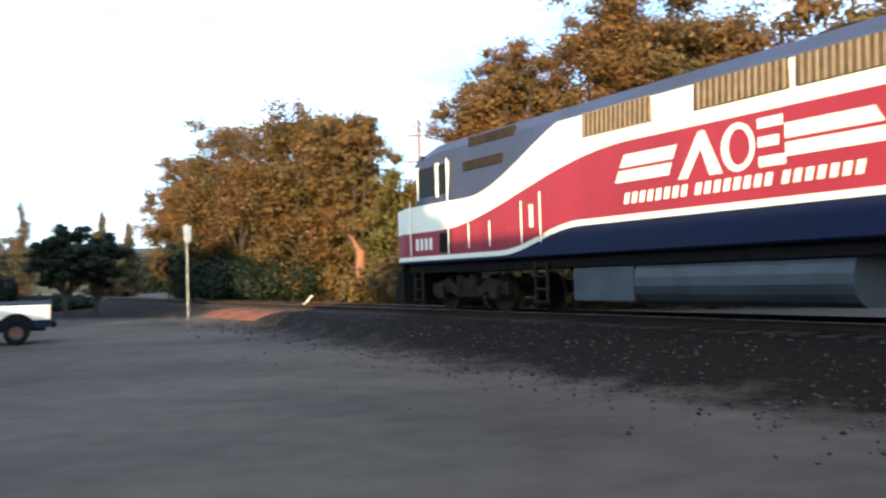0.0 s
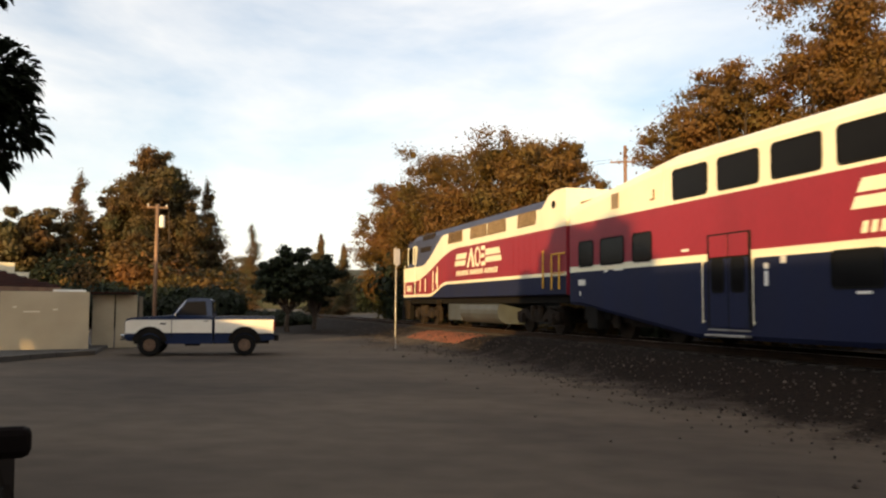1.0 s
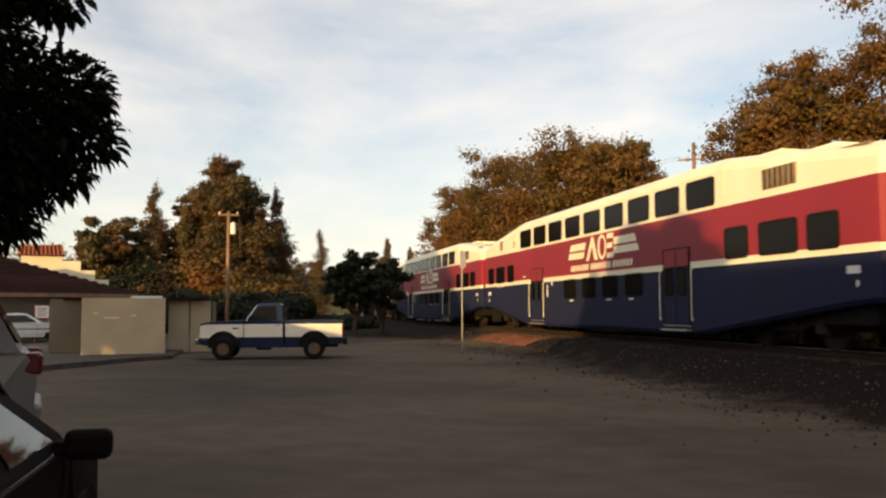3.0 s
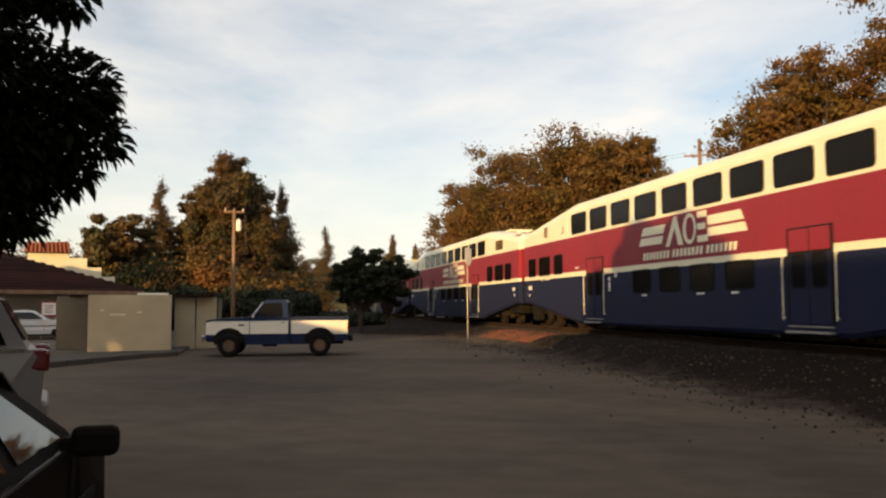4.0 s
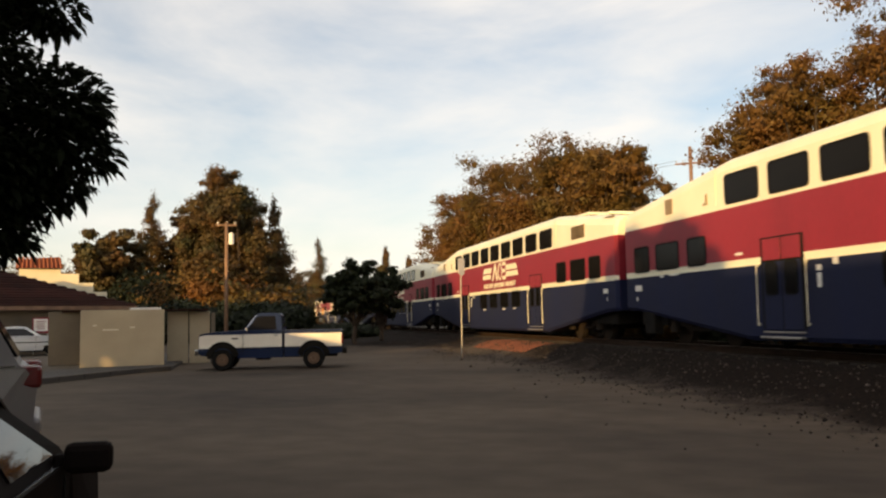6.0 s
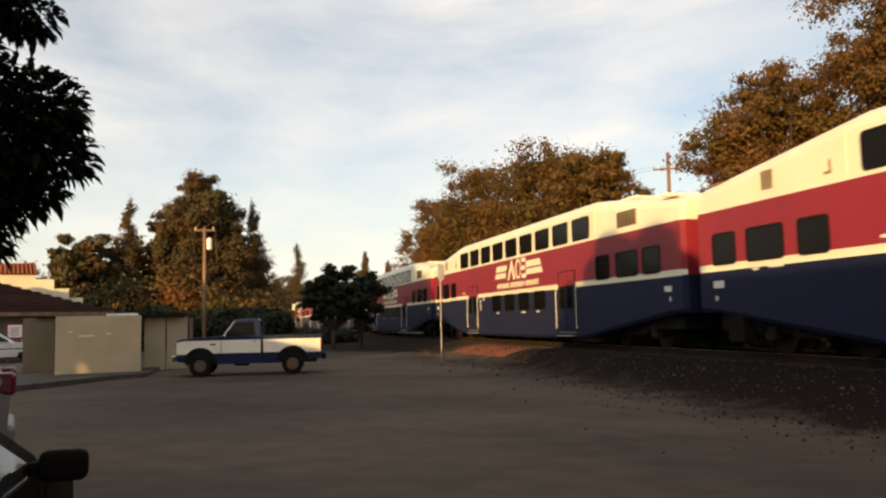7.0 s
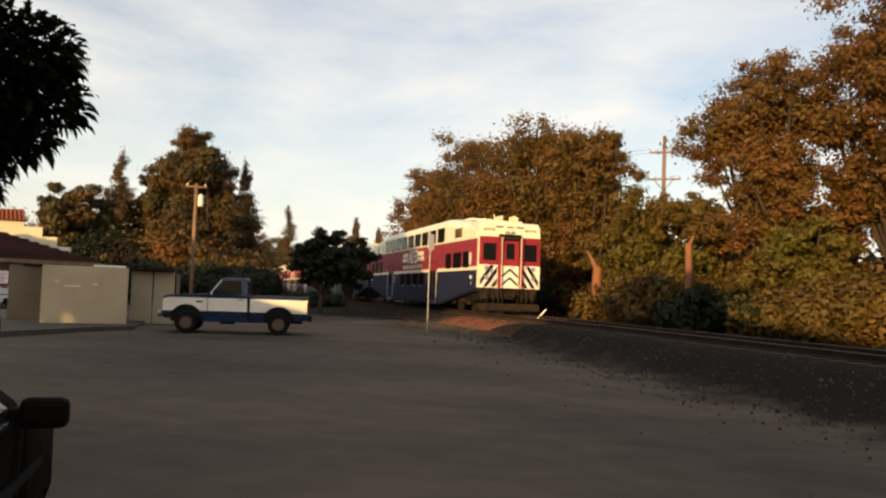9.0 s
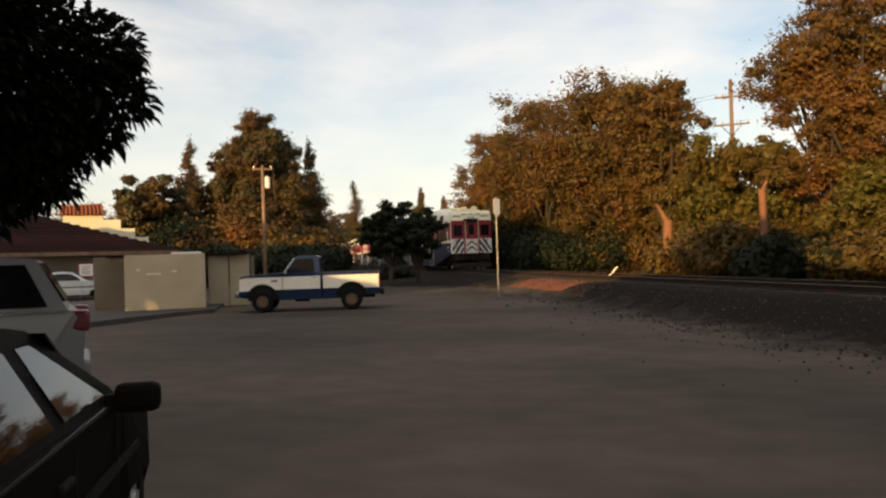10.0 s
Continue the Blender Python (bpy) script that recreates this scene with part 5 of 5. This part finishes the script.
def pickup():
    fa, ra = bearing(32.85, 27.4), bearing(26.86, 27.15)
    ang = math.atan2(fa.y - ra.y, fa.x - ra.x)
    h = Vector((math.cos(ang), math.sin(ang), 0))
    left = Vector((-h.y, h.x, 0))
    o = ra - h * 1.1 * .95 - left * .84
    t = empty("pickup_truck", "blue and white two-tone old pickup truck with a short bed", "pickup truck", pose(o.x, o.y, 0, 0, 0, math.degrees(ang)) @ Matrix.Scale(.95, 4))
    wf = lambda x, z: .93 - .03 * max(0, x - 4.5) - (.06 if z < .55 else 0)
    # cab and front
    lowx = [(2.13, .4), (3.62, .4), (3.68, .5)] + arc(4.13, .42, .46, 165, 15, 8) + [(4.62, .48), (4.86, .5), (4.9, .62), (4.92, 1.12), (4.86, 1.22), (4.7, 1.26), (3.5, 1.33), (2.13, 1.31)]
    b = B()
    shell(b, lowx, wf)
    part("front_body", b, TRUCKBLUE, t)
    b = B()
    bed = [(2.09, .42), (1.58, .42)] + arc(1.1, .42, .46, 15, 165, 8) + [(.62, .48), (.16, .52), (.13, .6), (.12, 1.26), (.16, 1.31), (2.09, 1.31)]
    shell(b, bed, wf)
    box(b, (1.1, 0, 1.312), (1.9, 1.5, .01))
    part("bed", b, TRUCKBLUE, t)
    b = B()
    box(b, (1.1, 0, 1.322), (1.85, 1.45, .008))
    part("bed_floor", b, UNDER, t)
    cabw = lambda x, z: .92 - .26 * max(0, z - 1.26) / .64
    b = B()
    shell(b, [(2.15, 1.28), (3.5, 1.28), (3.45, 1.34), (3.06, 1.84), (2.96, 1.9), (2.6, 1.92), (2.3, 1.9), (2.2, 1.84)], cabw)
    cabp = part("cab", b, TRUCKBLUE, t)
    b = B()
    prism(b, [(3.45, 1.37), (3.48, 1.37), (3.12, 1.83), (3.09, 1.83)], -.74, .74)
    part("windscreen", b, GLASS, cabp)
    b = B()
    box(b, (2.17, 0, 1.6), (.03, 1.2, .38), bev=.01)
    part("rear_window", b, GLASS, cabp)
    for s in (1, -1):
        b = B()
        strip(b, [(2.34, 1.34), (3.32, 1.34), (3.0, 1.79), (2.4, 1.81)], cabw, .006, s)
        part("side_window", b, GLASS, cabp)
        b = B()
        strip(b, [(3.37, 1.33), (3.4, 1.33), (3.05, 1.83), (3.02, 1.83)], cabw, .012, s)
        part("pillar_trim", b, CHROME, cabp)
        b = B()
        strip(b, [(2.16, 1.33), (2.2, 1.33), (2.27, 1.84), (2.24, 1.84)], cabw, .012, s)
        part("pillar_trim", b, TRUCKBLUE, cabp)
        b = B()
        strip(b, [(2.16, .76), (3.58, .76)] + arc(4.13, .42, .5, 137, 40, 8) + [(4.66, .74), (4.9, .74), (4.9, 1.14), (4.7, 1.19), (2.16, 1.2)], wf, .008, s)
        part("side_band", b, TRUCKWHITE, t, "cream-white side band")
        b = B()
        strip(b, [(.15, .74), (.6, .74)] + arc(1.1, .42, .5, 140, 43, 8) + [(1.66, .76), (2.07, .76), (2.07, 1.2), (.15, 1.2)], wf, .008, s)
        part("side_band", b, TRUCKWHITE, t, "cream-white side band")
        b = B()
        box(b, (2.11, s * .925, .9), (.025, .02, .75))
        part("door_gap", b, RUBBER, t)
        b = B()
        box(b, (3.45, s * .945, .9), (.018, .012, .62))
        part("door_seam", b, UNDER, t)
        b = B()
        box(b, (2.35, s * .95, 1.15), (.14, .03, .03), bev=.008)
        part("door_handle", b, CHROME, t)
        b = B()
        box(b, (3.3, s * 1.04, 1.36), (.06, .17, .13), bev=.02)
        box(b, (3.32, s * .97, 1.29), (.03, .16, .03))
        part("mirror", b, CHROME, t)
        b = B()
        box(b, (3.72, s * .945, 1.06), (.2, .012, .05), rz=0)
        part("badge", b, UNDER, t)
        b = B()
        box(b, (.14, s * .88, .98), (.06, .12, .3), bev=.01)
        part("tail_lamp", b, TAILRED, t)
        for cx in (4.13, 1.1):
            # Dark arch flare; its inner part paints in the shaded wheel opening.
            b = B()
            pts = arc(cx, .42, .55, 170, 10, 10)
            inn = arc(cx, .38, .375, 175, 5, 10)
            for i in range(10):
                prism(b, [pts[i], pts[i + 1], inn[i + 1], inn[i]], s * .9 - .05, s * .9 + .06)
            part("wheel_arch", b, UNDER, t)
            b = B()
            prism(b, arc(cx, .4, .47, 175, 5, 12), min(s * .5, s * .66), max(s * .5, s * .66))
            part("wheel_well", b, RUBBER, t)
    for x, rm in ((4.13, RUSTRIM), (1.1, RUSTRIM)):
        for y in (.83, -.83):
            add_wheel(t, x, y, .36, .25, rm)
    b = B()
    box(b, (4.98, 0, .62), (.14, 1.86, .2), bev=.03)
    part("front_bumper", b, CHROME, t)
    b = B()
    box(b, (.06, 0, .58), (.16, 1.8, .18), bev=.03)
    part("rear_bumper", b, UNDER, t)
    b = B()
    box(b, (2.5, 0, .45), (4.4, .9, .14))
    cyl(b, (1.1, -.7, .36), (1.1, .7, .36), .05, n=8)
    cyl(b, (4.13, -.7, .36), (4.13, .7, .36), .05, n=8)
    box(b, (2.8, .6, .42), (.5, .2, .2), bev=.03)
    part("chassis", b, UNDER, t)
    b = B()
    box(b, (4.9, 0, .95), (.04, 1.5, .3), bev=.01)
    part("grille", b, CHROME, t)


pickup()


def road_car(name, label, m, paint, L, W, belt, roof, xa, xt, xr, xb, hood, tail, wheels, lamp=None, category="car", rad=.32, tumble=.2, pillars=(), post=.04):
    """A passenger car: x forward, middle at the origin. xa: foot of the windscreen, xt and xr: ends of the roof, xb: foot of the rear window."""
    t = empty(name, label, category, m)
    hw = W / 2

    def wf(x, z):
        e = max(0, abs(x) - L / 2 + .5)
        return hw - .28 * e * e - (.05 if z < .35 else 0)
    body = [(-L / 2 + .05, .3)]
    for cx in sorted(wheels):
        body += [(cx - rad - .1, .26)] + arc(cx, rad, rad + .06, 180, 0, 8) + [(cx + rad + .1, .26)]
    body += [(L / 2 - .08, .3), (L / 2, .45), (L / 2 - .03, hood - .16), (L / 2 - .3, hood - .06), (xa + .05, hood + .05), (xa - .1, belt), (xb, belt), (-L / 2 + .12, tail), (-L / 2, tail - .18)]
    b = B()
    shell(b, body, wf)
    part("body", b, paint, t)
    def cw(x, z):
        return hw - .03 - tumble * max(0, z - belt) / (roof - belt)
    cab = [(xb, belt - .02), (xa, belt - .02), (xa - .06, belt + .06), (xt, roof - .02), (xt - .2, roof + .01), ((xt + xr) / 2, roof + .04), (xr + .15, roof + .01), (xr, roof - .02), (xb + .05, belt + .06)]
    b = B()
    shell(b, cab, cw)
    cp = part("cabin", b, paint, t)
    for s in (1, -1):
        posts = [xb + .18] + list(pillars) + [xa - .18]
        for i in range(len(posts) - 1):
            lo0, lo1 = posts[i] + post, posts[i + 1] - post
            f = (belt + .05, roof - .07)
            hi0 = max(lo0, xr + .1 + (.0 if i else .02)) if i == 0 else lo0
            hi1 = min(lo1, xt - .1) if i == len(posts) - 2 else lo1
            b = B()
            strip(b, [(lo0, f[0]), (lo1, f[0]), (hi1, f[1]), (hi0, f[1])], cw, .007, s)
            part("side_window", b, CARGLASS, cp)
        b = B()
        strip(b, [(xb + .05, belt - .025), (xa - .02, belt - .025), (xa - .02, belt + .01), (xb + .05, belt + .01)], lambda x, z: hw - .02, .012, s)
        part("belt_trim", b, CHROME, t)
        b = B()
        strip(b, [(-L / 2 + .7, .62), (L / 2 - .75, .62), (L / 2 - .75, .665), (-L / 2 + .7, .665)], wf, .012, s)
        part("rub_strip", b, RUBBER, t)
        b = B()
        box(b, (xa - .28, s * (hw + .11), belt + .035), (.11, .21, .14), bev=.035)
        box(b, (xa - .24, s * (hw + .01), belt + .02), (.08, .12, .06), bev=.015)
        part("mirror", b, paint, t)
        for x in [p for p in pillars] + [xa - .25]:
            b = B()
            box(b, (x, s * (hw - .001), belt - .3), (.012, .012, .5))
            part("door_seam", b, RUBBER, t)
        for x in pillars:
            b = B()
            box(b, (x - .18, s * (hw + .012), belt - .14), (.17, .03, .035), bev=.01)
            part("door_handle", b, RUBBER, t)
        if lamp:
            b = B()
            box(b, (-L / 2 + .1, s * (hw - .17), lamp), (.3, .24, .26), bev=.05)
            part("tail_lamp", b, TAILRED, t)
        b = B()
        box(b, (L / 2 - .12, s * (hw - .35), hood - .2), (.2, .4, .14), bev=.04)
        part("headlamp", b, CARGLASS, t)
    b = B()
    prism(b, [(xa - .06, belt + .08), (xa - .03, belt + .08), (xt + .03, roof - .03), (xt, roof - .03)], -hw + .2, hw - .2)
    part("windscreen", b, CARGLASS, cp)
    b = B()
    prism(b, [(xb + .07, belt + .1), (xb + .03, belt + .1), (xr - .04, roof - .05), (xr, roof - .05)], -hw + .2, hw - .2)
    part("rear_window", b, CARGLASS, cp)
    for x in wheels:
        for y in (hw - .13, -hw + .13):
            add_wheel(t, x, y, rad, .19)
    b = B()
    box(b, (0, 0, .3), (L - .9, W - .5, .2))
    part("underbody", b, UNDER, t)
    for x in (-L / 2 + .06, L / 2 - .06):
        b = B()
        box(b, (x, 0, .44), (.22, W - .34, .2), bev=.06)
        part("bumper", b, paint, t)
    return t


c0 = U * 3.35 - N * (.85 + .86)
road_car("parked_sedan", "black sedan parked close by with dark reflecting windows", pose(c0.x, c0.y, 0, 0, 0, 90 + HEAD), CARBLACK,
         4.3, 1.72, .94, 1.36, 1.12, .45, -.95, -1.6, .86, .95, (-1.25, 1.5), lamp=.75, pillars=(.1,), tumble=.25, post=.075, rad=.3)
c1 = bearing(44.3, 10.4)
ang1 = 180 + 46 - 2
h1 = Vector((math.cos(radians(ang1)), math.sin(radians(ang1)), 0))
l1 = Vector((-h1.y, h1.x, 0))
o1 = c1 + h1 * 2.3 - l1 * .9
road_car("parked_minivan", "silver minivan with dark windows and red tail lamps", pose(o1.x, o1.y, 0, 0, 0, ang1), SILVER,
         4.7, 1.84, 1.13, 1.74, 1.5, .75, -1.85, -2.18, .98, 1.1, (-1.45, 1.5), lamp=1.0, pillars=(.1,), rad=.34, tumble=.16, category="minivan")
c2 = bearing(42.95, 43)
ang2 = 43
h2 = Vector((math.cos(radians(ang2)), math.sin(radians(ang2)), 0))
o2 = c2 - h2 * 1.9 + Vector((-h2.y, h2.x, 0)) * .88
road_car("parked_coupe", "white coupe parked on the asphalt pad", pose(o2.x, o2.y, .1, 0, 0, ang2), CARWHITE,
         4.7, 1.8, .9, 1.36, 1.25, .6, -.4, -1.3, .88, .95, (-1.4, 1.7), lamp=.75, pillars=(-.4,), tumble=.2)

# ------------------------------------------------------------------ loose stones of the bank


def loose_stones():
    rng = np.random.default_rng(8)
    n = 3600
    s = rng.uniform(-8, 46, n)
    o = -3.4 - np.abs(rng.normal(0, 1.1, n)) - np.clip((22 - s) / 14, 0, 1) * .9 + rng.uniform(-.2, 2.0, n)
    s2 = rng.uniform(-12, 60, n)
    o2 = rng.uniform(-3.2, 2.6, n)
    s, o = np.concatenate([s, s2]), np.concatenate([o, o2])
    base = np.array([(1, 0, 0), (-1, 0, 0), (0, 1, 0), (0, -1, 0), (0, 0, .8), (0, 0, -.6)])
    tri = np.array([(0, 2, 4), (2, 1, 4), (1, 3, 4), (3, 0, 4), (2, 0, 5), (1, 2, 5), (3, 1, 5), (0, 3, 5)])
    vs, fs = [], []
    for i in range(len(s)):
        p = U * float(s[i]) + N * (OFF + float(o[i]))
        r = float(rng.uniform(.014, .034)) * (1.6 if rng.random() < .05 else 1)
        a = rng.uniform(0, 6.28)
        q = base * r * rng.uniform(.7, 1.3, (6, 3))
        x = q[:, 0] * math.cos(a) - q[:, 1] * math.sin(a)
        y = q[:, 0] * math.sin(a) + q[:, 1] * math.cos(a)
        z = ground_z(p.x, p.y) + r * .35
        fs += (tri + len(vs)).tolist()
        vs += np.stack([x + p.x, y + p.y, q[:, 2] + z], 1).tolist()
    me = bpy.data.meshes.new("loose_stones")
    me.from_pydata(vs, [], fs)
    me.materials.append(STONE)
    tagged(new("loose_stones", me), "pale loose stones scattered over the ballast bank", "stones", kind="stuff")


loose_stones()

motions()
